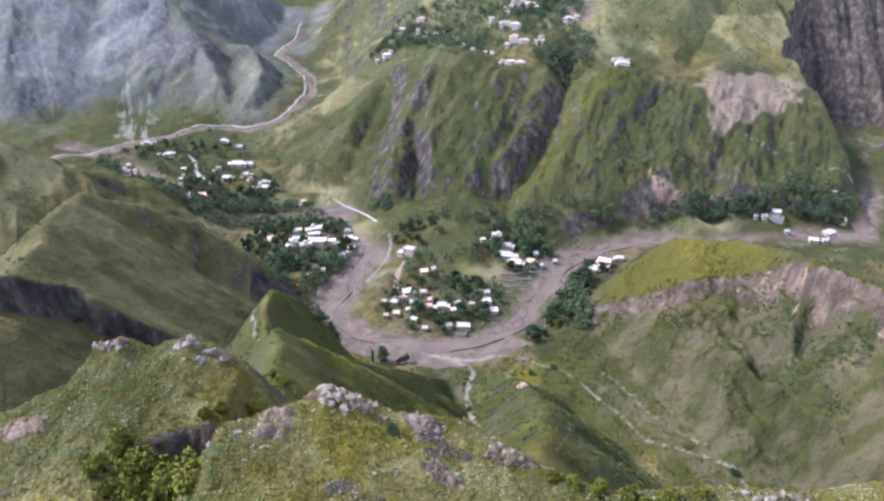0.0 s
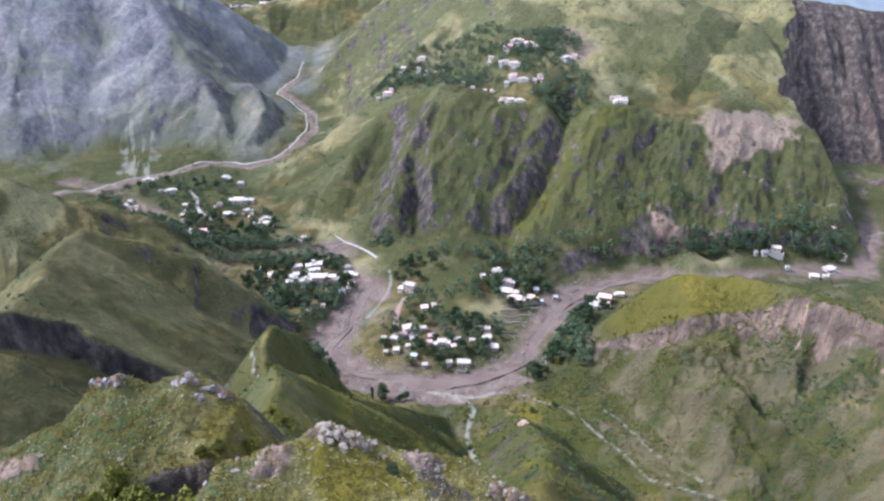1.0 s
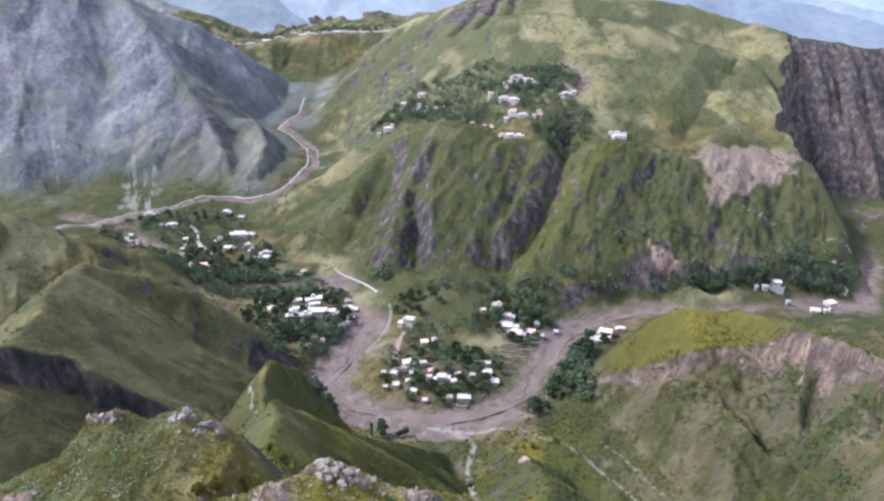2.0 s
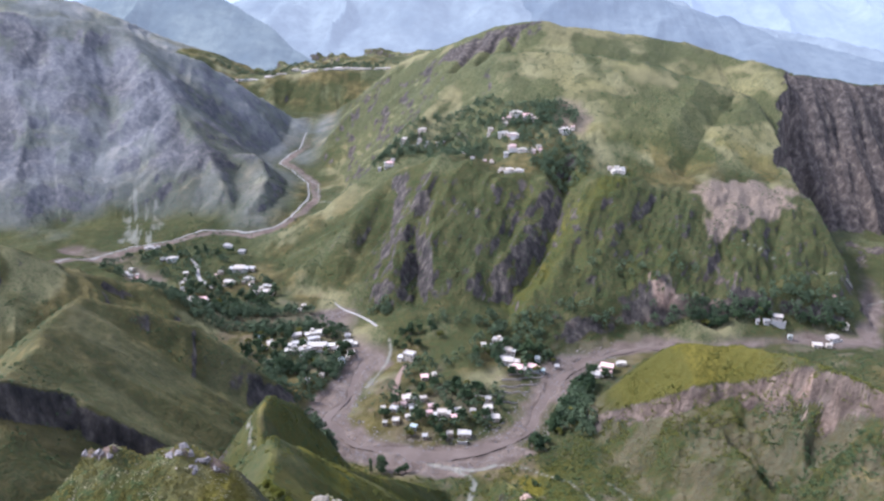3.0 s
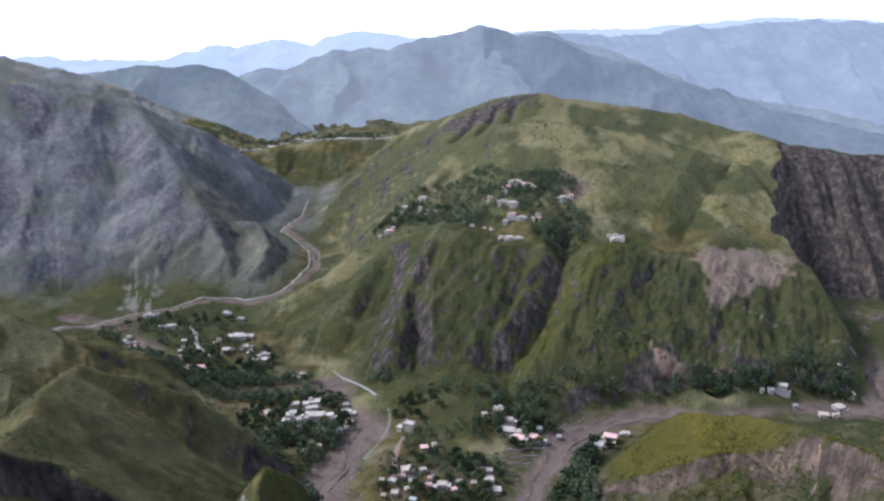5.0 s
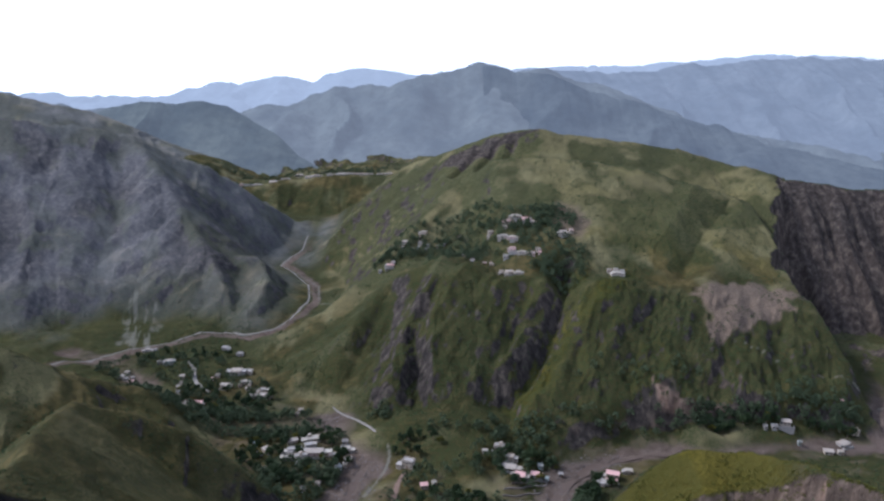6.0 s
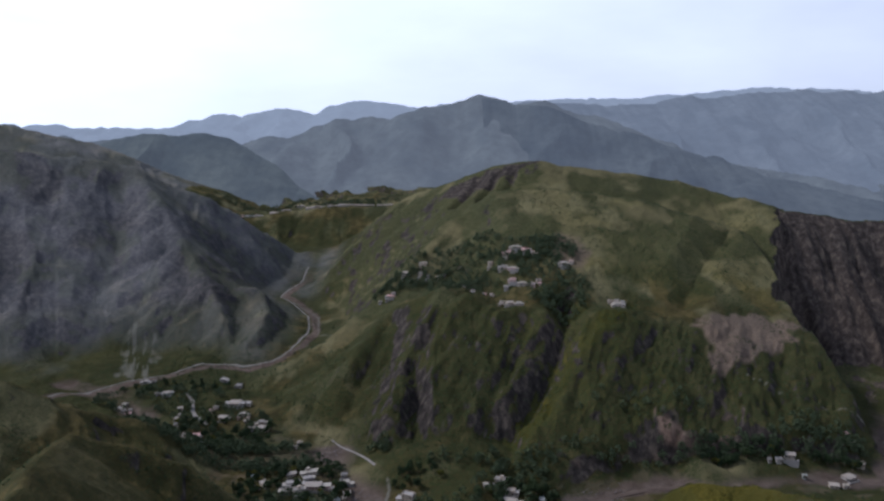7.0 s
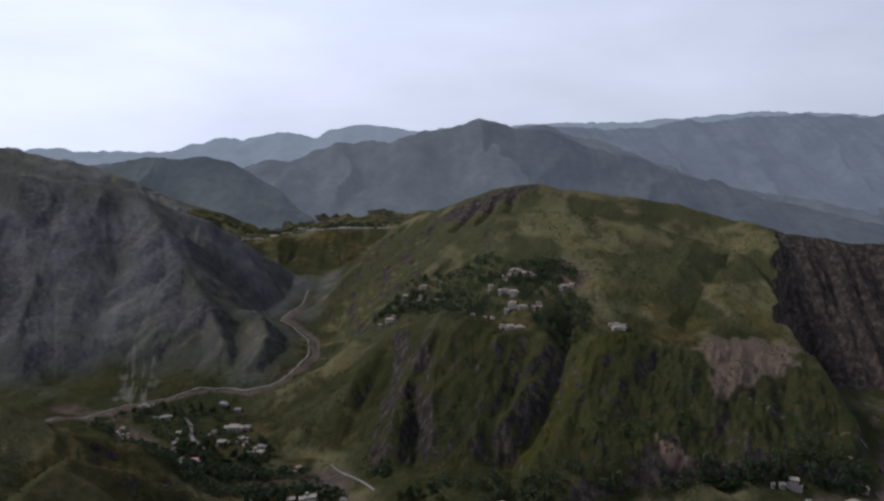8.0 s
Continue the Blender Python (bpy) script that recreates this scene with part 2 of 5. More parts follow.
    ez = np.interp(Y, [600, 640, 680, 700, 735, 765, 790, 805, 855, 905, 975, 1010], [-10, -2, 8, 16, 41, 66, 75, 78, 96, 134, 177, 182])
    over = X - ex + jut
    g = np.where((over > 0) & (Y < 990), np.minimum(g, ez + 4 - 2.3 * over), g)
    g = smax(g, ridge(X, Y, [(443, 1000, 183), (464, 985, 175), (514, 980, 171), (561, 980, 163), (600, 985, 162), (760, 1000, 152)], 0.4, 1.1, 4, 30, 34, 12), 5)
    # broken cliffs above the river bank
    foot = Y + 34 * (fbm(X / 24, Y / 60, 3, 24) - 0.5) + 9 * np.abs(2 * vnoise(X / 9, Y / 40, 25) - 1)
    g = g - (3 + 9 * fbm(X / 40, Y / 60, 2, 26)) * smooth(606, 578, foot) * smooth(125, 150, X) * smooth(225, 195, X)
    for k, (way, rise, wide) in enumerate(FOLDS):
        g = g + fold(X, Y, way, rise, wide, 100 + k)
    broken = smooth(570, 600, Y) * smooth(740, 700, Y) * smooth(-120, -60, X) * smooth(400, 370, X)
    g = g + broken * (8 * (0.55 - np.abs(2 * fbm((X - 0.5 * Y) / 19, (Y + 0.5 * X) / 36, 4, 70, 0.6) - 1)) + 2.2 * smooth(110, 140, X) * (0.5 - np.abs(2 * vnoise((X - 0.4 * Y) / 8, Y / 20, 71) - 1)))
    g = g - 10 * smooth(34, 16, d)
    out = smax(floor, g, 5)
    # the slopes beyond the brook: a crest with three spurs and the ravines between them
    m = ridge(X, Y, [(-1100, 1010, 330), (-739, 1080, 265), (-661, 1110, 252), (-615, 1130, 241), (-586, 1150, 241), (-557, 1160, 236), (-507, 1180, 222), (-451, 1200, 189), (-403, 1220, 167), (-380, 1230, 139), (-350, 1240, 112),
                     (-309, 1240, 71), (-281, 1235, 27), (-261, 1225, 6)], 0.6, 0.82, 6, 9, 40, 21)
    m = smax(m, ridge(X, Y, [(-586, 1150, 241), (-566, 1085, 197), (-566, 1020, 152), (-556, 950, 102), (-544, 890, 63), (-541, 850, 30)], 0.8, 0.72, 4, 9, 26, 28), 5)
    m = smax(m, ridge(X, Y, [(-760, 1070, 262), (-730, 980, 190), (-690, 900, 120), (-660, 830, 60)], 0.7, 0.8, 6, 9, 30, 61), 5)
    m = smax(m, ridge(X, Y, [(-507, 1180, 222), (-438, 1110, 176), (-381, 1040, 125), (-328, 975, 81), (-285, 910, 42), (-265, 870, 17)], 0.8, 0.7, 5, 8, 24, 29), 5)
    m = smax(m, ridge(X, Y, [(-403, 1220, 165), (-330, 1140, 92), (-275, 1070, 42), (-240, 1020, 17)], 0.85, 0.75, 5, 7, 22, 62), 5)
    out = smax(out, m, 6)
    out = smax(out, ridge(X, Y, [(-1600, 1680, 330), (-1253, 1700, 307), (-1003, 1700, 283), (-903, 1720, 255), (-851, 1750, 243), (-754, 1780, 191), (-671, 1800, 149), (-560, 1840, 80)], 0.4, 0.5, 8, 14, 70, 22), 8)
    # high shelf with the far village, cut by the gorge
    out = smax(out, ridge(X, Y, [(-900, 1900, 80), (-640, 1700, 76), (-500, 1640, 74), (-420, 1660, 78), (-324, 1700, 90), (-245, 1700, 95), (-126, 1700, 96), (-62, 1760, 104), (60, 1860, 110), (330, 1900, 60)], 0.04, 0.62, 6, 14, 50, 23), 6)
    # the gorge of the brook
    bd, bs, bz, _ = along(X, Y, BROOK)
    bank = np.maximum(0, bd - 9 + 8 * (fbm(X / 16, Y / 16, 3, 60) - 0.5))
    bed = bz + 0.28 * bank + 0.75 * np.maximum(0, bank - 32) + 30 * smooth(790, 730, Y)
    out = np.where(Y > 700, -smax(-out, -np.maximum(bed, bz - 1), 5), out)
    # left hills
    out = smax(out, ridge(X, Y, [(-420, 500, 135), (-364, 520, 112), (-343, 525, 101), (-326, 535, 85), (-312, 548, 74), (-267, 575, 50), (-258, 592, 24)], 0.8, 0.6, 6, 6, 30, 31), 6)
    left = ridge(X, Y, [(-215, 215, 138), (-196, 250, 133), (-200, 280, 127), (-209, 310, 121), (-213, 335, 117), (-223, 365, 116), (-228, 400, 113), (-227, 410, 110)], 0.85, 0.84, 3, 5, 24, 32)
    left = smax(left, ridge(X, Y, [(-227, 410, 110), (-211, 420, 101), (-195, 428, 94), (-184, 432, 87), (-169, 440, 77), (-139, 440, 53), (-125, 440, 39), (-116, 440, 31), (-100, 440, 2)], 0.95, 0.75, 3, 7, 22, 30, True), 4)
    # a rocky step below a grassy ledge, on the side that looks at the gully
    ledge = [(-260, 262, 0), (-200, 275, 0), (-192, 285, 0), (-184, 298, 0), (-170, 300, 0), (-156, 300, 0), (-135, 312, 0)]
    drop = np.interp(X, [p[0] for p in ledge], [p[1] for p in ledge]) - Y + 7 * (fbm(X / 12, Y / 12, 3, 63) - 0.5)
    left = left - 13 * smooth(-1, 9, drop) * smooth(-125, -150, X) * smooth(150, 200, Y) + 3.5 * smooth(20, 4, -drop) * smooth(4, -2, drop) * smooth(-125, -150, X)
    out = smax(out, left, 4)
    # right hill, a tilted shelf that breaks off in a cliff
    top = bench(X, Y, [(60, 445, -40)] + [(99, 440, 6), (116, 436, 28), (131, 432, 44), (148, 428, 65), (162, 422, 75), (177, 420, 71), (195, 412, 74), (203, 400, 85), (204, 382, 86), (208, 368, 91)] + [(219, 352, 98), (226, 340, 96), (236, 326, 90), (330, 300, 112), (500, 280, 150)], 0.8, 0.36, 3, 1.5, 20, 33)
    rd, rz = brink(X, Y)
    gash = gashes(X, Y)
    wall = (1.5 + 7 * smooth(172, 200, X) + 7 * fbm(X / 11, Y / 11, 3, 38)) * smooth(-0.5, 3.0, rd + 5 * (fbm(X / 6, Y / 6, 2, 57) - 0.5)) * smooth(100, 128, X)
    hollow = 16 * smooth(1.0, 0.3, np.hypot((X - 213) / 13, (Y - 335) / 15))
    cut = rz + 1.5 - wall - hollow - 0.46 * np.maximum(rd, 0) - 15 * (0.6 - gash) * smooth(6, 30, rd) - 4.0 * np.abs(2 * vnoise((X + 0.5 * Y) / 8.5 + fbm(X / 14, Y / 14, 2, 58), (Y - 0.5 * X) / 40, 59) - 1) * smooth(4, 20, rd) - 4 * (fbm(X / 9, Y / 9, 4, 37) - 0.5)
    out = smax(out, np.where(rd > -1, np.minimum(top, cut), top), 2.5)
    # near spurs
    out = smax(out, ridge(X, Y, [(-36, 130, 186), (-50, 165, 155), (-57, 190, 143), (-66, 236, 131), (-57, 265, 100), (-31, 300, 62), (2, 362, 4)], 1.15, 1.1, 2.5, 6, 18, 41), 3)
    out = smax(out, ridge(X, Y, [(-78, 258, 100), (-88, 298, 103), (-86, 312, 103), (-80, 328, 88), (-78, 350, 61), (-77, 386, 14)], 1.45, 2.0, 3, 4, 14, 44), 3)
    out = smax(out, ridge(X, Y, [(20, 100, 190), (24, 150, 140), (42, 215, 96), (50, 270, 62), (47, 318, 36), (36, 366, 8)], 1.05, 1.0, 3, 4, 16, 42), 3)
    out = smax(out, ridge(X, Y, [(70, 75, 190), (110, 110, 140), (150, 150, 95)], 1.1, 1.1, 6, 4, 18, 46), 3)
    # the ridge under and behind the camera
    out = smax(out, ridge(X, Y, [(-40, -700, 520), (-10, -250, 330), (0, -80, 236), (0, 20, 212)], 0.85, 0.85, 20, 10, 40, 43), 6)
    knoll = brow(X, Y, KNOLL, 0.0, 1.35, 0.0) - 1.5 * np.maximum(0, -37 - X + 3 * (fbm(Y / 6, Y * 0, 2, 47) - 0.5))
    hump = brow(X, Y, HUMP, 0.13, 1.25, 0.1) - 1.2 * np.maximum(0, X + 46)
    near = smax(knoll, hump, 2)
    hole = np.hypot((X + 47) / 9, (Y - 103) / 6.5)
    near = near - 9 * smooth(1.15, 0.55, hole + 0.5 * (fbm(X / 5, Y / 5, 3, 48) - 0.5))
    out = smax(out, near, 3)
    rough = (1.6 + 2.0 * smooth(480, 600, Y)) * (fbm(X / 11, Y / 11, 4, 51) - 0.5) + 7 * (fbm(X / 45, Y / 45, 3, 52) - 0.5) * smooth(200, 500, Y)
    wet = smooth(16, 40, d)
    crag = 1 - np.abs(2 * fbm(X / 2.4, Y / 2.4, 3, 54, 0.6) - 1)
    out = out + np.where(Y < 150, outcrop(X, Y) * 2.6 * (crag - 0.45), 0)
    return out + rough * np.where(Y < 700, wet, 1) + 1.3 * (fbm(X / 2.6, Y / 2.6, 3, 53) - 0.5) * smooth(220, 120, Y)


# ---- materials ----
def material(name):
    mat = bpy.data.materials.new(name)
    mat.use_nodes = True
    nodes, links = mat.node_tree.nodes, mat.node_tree.links
    return mat, nodes, links, nodes["Principled BSDF"]


def noise_node(nodes, links, coords, scale, detail=4.0, rough=0.6, stretch=None):
    n = nodes.new("ShaderNodeTexNoise")
    n.inputs["Scale"].default_value, n.inputs["Detail"].default_value, n.inputs["Roughness"].default_value = scale, detail, rough
    if stretch:
        m = nodes.new("ShaderNodeMapping")
        m.inputs["Scale"].default_value = stretch
        links.new(coords, m.inputs["Vector"])
        coords = m.outputs["Vector"]
    links.new(coords, n.inputs["Vector"])
    return n.outputs["Fac"]


def ramp_node(nodes, links, fac, stops):
    r = nodes.new("ShaderNodeValToRGB")
    el = r.color_ramp.elements
    while len(el) < len(stops):
        el.new(0.5)
    for e, (p, c) in zip(el, stops):
        e.position, e.color = p, (*c, 1)
    links.new(fac, r.inputs["Fac"])
    return r.outputs["Color"]


def mix_node(nodes, links, fac, a, b, blend="MIX"):
    m = nodes.new("ShaderNodeMix")
    m.data_type, m.blend_type = "RGBA", blend
    for socket, value in (("Factor", fac), ("A", a), ("B", b)):
        if hasattr(value, "links"):
            links.new(value, m.inputs[socket])
        elif socket == "Factor":
            m.inputs[socket].default_value = value
        else:
            m.inputs[socket].default_value = (*value, 1)
    return m.outputs["Result"]


def maths(nodes, links, op, a, b=0.0, clamp=False):
    m = nodes.new("ShaderNodeMath")
    m.operation, m.use_clamp = op, clamp
    for i, v in enumerate((a, b)):
        if hasattr(v, "links"):
            links.new(v, m.inputs[i])
        else:
            m.inputs[i].default_value = v
    return m.outputs["Value"]


def bump_node(nodes, links, height, strength, distance, bsdf):
    b = nodes.new("ShaderNodeBump")
    b.inputs["Strength"].default_value, b.inputs["Distance"].default_value = strength, distance
    links.new(height, b.inputs["Height"])
    links.new(b.outputs["Normal"], bsdf.inputs["Normal"])


def plain(name, colour, rough=0.8, vary=0.25, scale=1.5, metal=0.0, bump=0.0):
    """A surface of one stuff with blotches at two scales and a difference from piece to piece."""
    mat, nodes, links, bsdf = material(name)
    tc = nodes.new("ShaderNodeTexCoord").outputs["Object"]
    big, fine = noise_node(nodes, links, tc, scale, 4), noise_node(nodes, links, tc, scale * 9, 3)
    info = nodes.new("ShaderNodeObjectInfo")
    f = maths(nodes, links, "ADD", maths(nodes, links, "MULTIPLY", big, 0.6), maths(nodes, links, "MULTIPLY", fine, 0.4))
    f = maths(nodes, links, "ADD", maths(nodes, links, "MULTIPLY", f, 1.5), maths(nodes, links, "MULTIPLY_ADD", info.outputs["Random"], 0.5))
    f = maths(nodes, links, "SUBTRACT", f, 0.5, True)
    lo, hi = [max(0, c * (1 - vary * 1.4)) for c in colour], [min(0.95, c * (1 + vary)) for c in colour]
    links.new(mix_node(nodes, links, f, lo, hi), bsdf.inputs["Base Color"])
    bsdf.inputs["Roughness"].default_value, bsdf.inputs["Metallic"].default_value = rough, metal
    if bump:
        bump_node(nodes, links, fine, 0.6, bump, bsdf)
    return mat


def ground_material():
    mat, nodes, links, bsdf = material("hillside")
    P = nodes.new("ShaderNodeTexCoord").outputs["Object"]

    def layer(name):
        a = nodes.new("ShaderNodeAttribute")
        a.attribute_name = name
        return a.outputs["Fac"]

    big, mid = noise_node(nodes, links, P, 0.012, 5), noise_node(nodes, links, P, 0.07, 5, 0.65)
    fine, tuft = noise_node(nodes, links, P, 0.45, 4, 0.7), noise_node(nodes, links, P, 2.2, 3, 0.7)
    grass = ramp_node(nodes, links, mid, [(0.3, (0.040, 0.034, 0.013)), (0.5, (0.078, 0.063, 0.023)), (0.70, (0.130, 0.099, 0.040))])
    lush = ramp_node(nodes, links, fine, [(0.3, (0.054, 0.048, 0.007)), (0.7, (0.138, 0.112, 0.017))])
    c = mix_node(nodes, links, layer("lush"), grass, lush)
    dry = ramp_node(nodes, links, fine, [(0.3, (0.132, 0.118, 0.060)), (0.7, (0.248, 0.215, 0.112))])
    c = mix_node(nodes, links, maths(nodes, links, "MULTIPLY", layer("dry"), 0.8), c, dry)
    # bare earth and dead growth between the tussocks
    blotch = noise_node(nodes, links, P, 0.9, 5, 0.7)
    bare_f = maths(nodes, links, "MULTIPLY", ramp_node(nodes, links, blotch, [(0.50, (0, 0, 0)), (0.62, (1, 1, 1))]), maths(nodes, links, "MULTIPLY_ADD", layer("lush"), -0.45))
    c = mix_node(nodes, links, bare_f, c, ramp_node(nodes, links, tuft, [(0.3, (0.045, 0.038, 0.024)), (0.7, (0.115, 0.092, 0.060))]))
    # dark scrub in patches; its colour also serves as shade on the precipice
    scrub_f = maths(nodes, links, "MULTIPLY", ramp_node(nodes, links, fine, [(0.46, (0, 0, 0)), (0.56, (1, 1, 1))]), layer("scrub"))
    c = mix_node(nodes, links, maths(nodes, links, "MULTIPLY", layer("scrub"), 0.5), c, (0.027, 0.030, 0.013))
    scrub = ramp_node(nodes, links, tuft, [(0.3, (0.016, 0.026, 0.010)), (0.7, (0.05, 0.065, 0.024))])
    c = mix_node(nodes, links, maths(nodes, links, "MULTIPLY", scrub_f, 0.85), c, scrub)
    # rock faces with upright streaks
    streak = noise_node(nodes, links, P, 0.16, 5, 0.65, (1.0, 1.0, 0.42))
    rock = ramp_node(nodes, links, streak, [(0.28, (0.018, 0.016, 0.016)), (0.5, (0.052, 0.043, 0.038)), (0.70, (0.125, 0.100, 0.082))])
    red = ramp_node(nodes, links, streak, [(0.3, (0.12, 0.075, 0.055)), (0.7, (0.40, 0.27, 0.20))])
    rock = mix_node(nodes, links, layer("red"), rock, red)
    rf = maths(nodes, links, "ADD", maths(nodes, links, "MULTIPLY", layer("rock"), 2.2), maths(nodes, links, "SUBTRACT", fine, 1.1))
    rf = maths(nodes, links, "MULTIPLY", rf, 2.0, True)
    c = mix_node(nodes, links, rf, c, rock)
    # grey rock, lightened and blued in its colour to stand for distance haze
    hazed_rock = ramp_node(nodes, links, streak, [(0.28, (0.138, 0.137, 0.150)), (0.5, (0.182, 0.176, 0.188)), (0.72, (0.225, 0.214, 0.220))])
    c = mix_node(nodes, links, maths(nodes, links, "MULTIPLY", layer("pale"), ramp_node(nodes, links, big, [(0.35, (0.50, 0.50, 0.50)), (0.65, (0.74, 0.74, 0.74))])), c, hazed_rock)
    gravel = ramp_node(nodes, links, tuft, [(0.3, (0.112, 0.083, 0.067)), (0.7, (0.208, 0.158, 0.128))])
    gravel = mix_node(nodes, links, ramp_node(nodes, links, mid, [(0.35, (0, 0, 0)), (0.65, (1, 1, 1))]), gravel, (0.092, 0.066, 0.053))
    c = mix_node(nodes, links, layer("gravel"), c, gravel)
    soil = ramp_node(nodes, links, fine, [(0.3, (0.125, 0.090, 0.068)), (0.7, (0.23, 0.168, 0.128))])
    c = mix_node(nodes, links, layer("soil"), c, soil)
    worn = ramp_node(nodes, links, tuft, [(0.3, (0.13, 0.118, 0.095)), (0.7, (0.26, 0.238, 0.195))])
    c = mix_node(nodes, links, maths(nodes, links, "MULTIPLY", layer("track"), 0.9), c, worn)
    shade = ramp_node(nodes, links, big, [(0.25, (0.74, 0.78, 0.78)), (0.75, (1.18, 1.14, 1.05))])
    c = mix_node(nodes, links, 1.0, c, shade, "MULTIPLY")
    links.new(c, bsdf.inputs["Base Color"])
    bsdf.inputs["Roughness"].default_value = 0.95
    bsdf.inputs["Specular IOR Level"].default_value = 0.04
    h = maths(nodes, links, "ADD", maths(nodes, links, "MULTIPLY", fine, 1.4), maths(nodes, links, "MULTIPLY", tuft, 0.35))
    h = maths(nodes, links, "ADD", h, maths(nodes, links, "MULTIPLY", streak, 2.2))
    bump_node(nodes, links, h, 0.8, 1.6, bsdf)
    return mat


def distance_material(name, dark, light, haze_glow, strength):
    """Far hills, pale with distance: an even emission stands in for the haze."""
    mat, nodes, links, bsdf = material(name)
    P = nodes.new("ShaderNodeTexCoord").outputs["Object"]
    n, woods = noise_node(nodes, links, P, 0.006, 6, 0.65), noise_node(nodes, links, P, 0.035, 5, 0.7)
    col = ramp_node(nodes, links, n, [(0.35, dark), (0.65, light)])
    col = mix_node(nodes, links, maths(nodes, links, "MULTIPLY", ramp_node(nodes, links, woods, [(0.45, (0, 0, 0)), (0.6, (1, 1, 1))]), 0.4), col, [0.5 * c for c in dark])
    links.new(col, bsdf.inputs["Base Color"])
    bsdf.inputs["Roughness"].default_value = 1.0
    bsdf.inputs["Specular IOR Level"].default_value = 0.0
    bsdf.inputs["Emission Color"].default_value = (*haze_glow, 1)
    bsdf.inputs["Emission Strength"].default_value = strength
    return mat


def water_material():
    mat, nodes, links, bsdf = material("muddy_water")
    P = nodes.new("ShaderNodeTexCoord").outputs["Object"]
    n, w = noise_node(nodes, links, P, 0.05, 3), noise_node(nodes, links, P, 1.3, 4, 0.7)
    links.new(ramp_node(nodes, links, n, [(0.3, (0.082, 0.058, 0.044)), (0.7, (0.122, 0.090, 0.070))]), bsdf.inputs["Base Color"])
    bsdf.inputs["Roughness"].default_value = 0.7
    bsdf.inputs["Specular IOR Level"].default_value = 0.1
    bump_node(nodes, links, w, 0.5, 0.3, bsdf)
    return mat


M_GROUND = ground_material()
M_WATER = water_material()

# ---- ground ----
def sheet(name, xs, ys, zs, mat, layers=None):
    """A grid of heights as one smooth mesh."""
    rows, cols = xs.shape
    mesh = bpy.data.meshes.new(name)
    co = np.stack([xs, ys, zs], -1).reshape(-1, 3).astype(np.float32)
    i = (np.arange(rows - 1)[:, None] * cols + np.arange(cols - 1)[None, :]).reshape(-1)
    quads = np.stack([i, i + 1, i + cols + 1, i + cols], -1).astype(np.int32)
    mesh.vertices.add(len(co))
    mesh.vertices.foreach_set("co", co.reshape(-1))
    mesh.loops.add(quads.size)
    mesh.loops.foreach_set("vertex_index", quads.reshape(-1))
    mesh.polygons.add(len(quads))
    mesh.polygons.foreach_set("loop_start", np.arange(0, quads.size, 4, dtype=np.int32))
    mesh.polygons.foreach_set("use_smooth", np.ones(len(quads), dtype=bool))
    mesh.update(calc_edges=True)
    for key, values in (layers or {}).items():
        a = mesh.attributes.new(key, "FLOAT", "POINT")
        a.data.foreach_set("value", np.clip(values, 0, 1).reshape(-1).astype(np.float32))
    mesh.materials.append(mat)
    return new(name, mesh)


rows_y = list(np.linspace(-700, 30, 50))
while rows_y[-1] < 4800:
    rows_y.append(rows_y[-1] + max(0.7, 0.0043 * rows_y[-1], 0.012 * (rows_y[-1] - 1300)))
rows_y = np.array(rows_y)
half = np.maximum(140, 0.74 * rows_y + 70) + np.clip(40 - rows_y, 0, 1e9) * 0.8
GX = np.linspace(-1, 1, 760)[None, :] * half[:, None]
GY = np.repeat(rows_y[:, None], 760, 1)
GZ = relief(GX, GY)


def level(X, Y):
    """Heights on the ground's own mesh, at arrays of places."""
    X, Y = np.asarray(X, float), np.asarray(Y, float)
    j = np.clip(np.searchsorted(rows_y, Y) - 1, 0, len(rows_y) - 2)
    total = 0.0
    v = (Y - rows_y[j]) / (rows_y[j + 1] - rows_y[j])
    for k, share in ((j, 1 - v), (j + 1, v)):
        u = np.clip((X / half[k] + 1) / 2 * 759, 0, 758.999)
        i = u.astype(int)
        total = total + share * (GZ[k, i] * (1 - u + i) + GZ[k, i + 1] * (u - i))
    return total


def at(x, y):
    return float(level([x], [y])[0])


def facing(X, Y, Z):
    zx = np.gradient(Z, axis=1) / np.gradient(X, axis=1)
    zy = np.gradient(Z, axis=0) / np.gradient(Y, axis=0)
    return np.hypot(zx, zy), zx, zy


steep, east, north = facing(GX, GY, GZ)
patch = fbm(GX / 60, GY / 60, 4, 61)
spots = fbm(GX / 14, GY / 14, 4, 62)
river_d = along(GX, GY, RIVER)[0]
brook_d = along(GX, GY, BROOK)[0]
rock = smooth(0.95, 1.6, steep + 0.6 * (spots - 0.5)) * (0.3 + 0.7 * smooth(190, 260, GY))
rock = np.maximum(rock, 0.5 * smooth(0.30, 0.55, patch + 0.5 * (spots - 0.5)) * smooth(0, 60, (GY - 800) - 0.3 * (GX + 300)) * smooth(-190, -280, GX) * smooth(20, 70, GZ) * smooth(1160, 1130, GY))
rock = np.maximum(rock, 0.5 * smooth(0.62, 0.75, spots) * smooth(220, 160, GY))
rd, rz = brink(GX, GY)
right_hill = smooth(95, 115, GX) * smooth(450, 440, GY) * smooth(160, 200, GY)
face = smooth(0.44, 0.58, fbm(GX / 6, GY / 6, 4, 69) + 0.07 * smooth(150, 175, GX)) * smooth(-2, 1, rd) * smooth(9, 4, rd - 7 * smooth(175, 195, GX) + 12 * (spots - 0.5)) * smooth(112, 130, GX) * smooth(450, 440, GY)
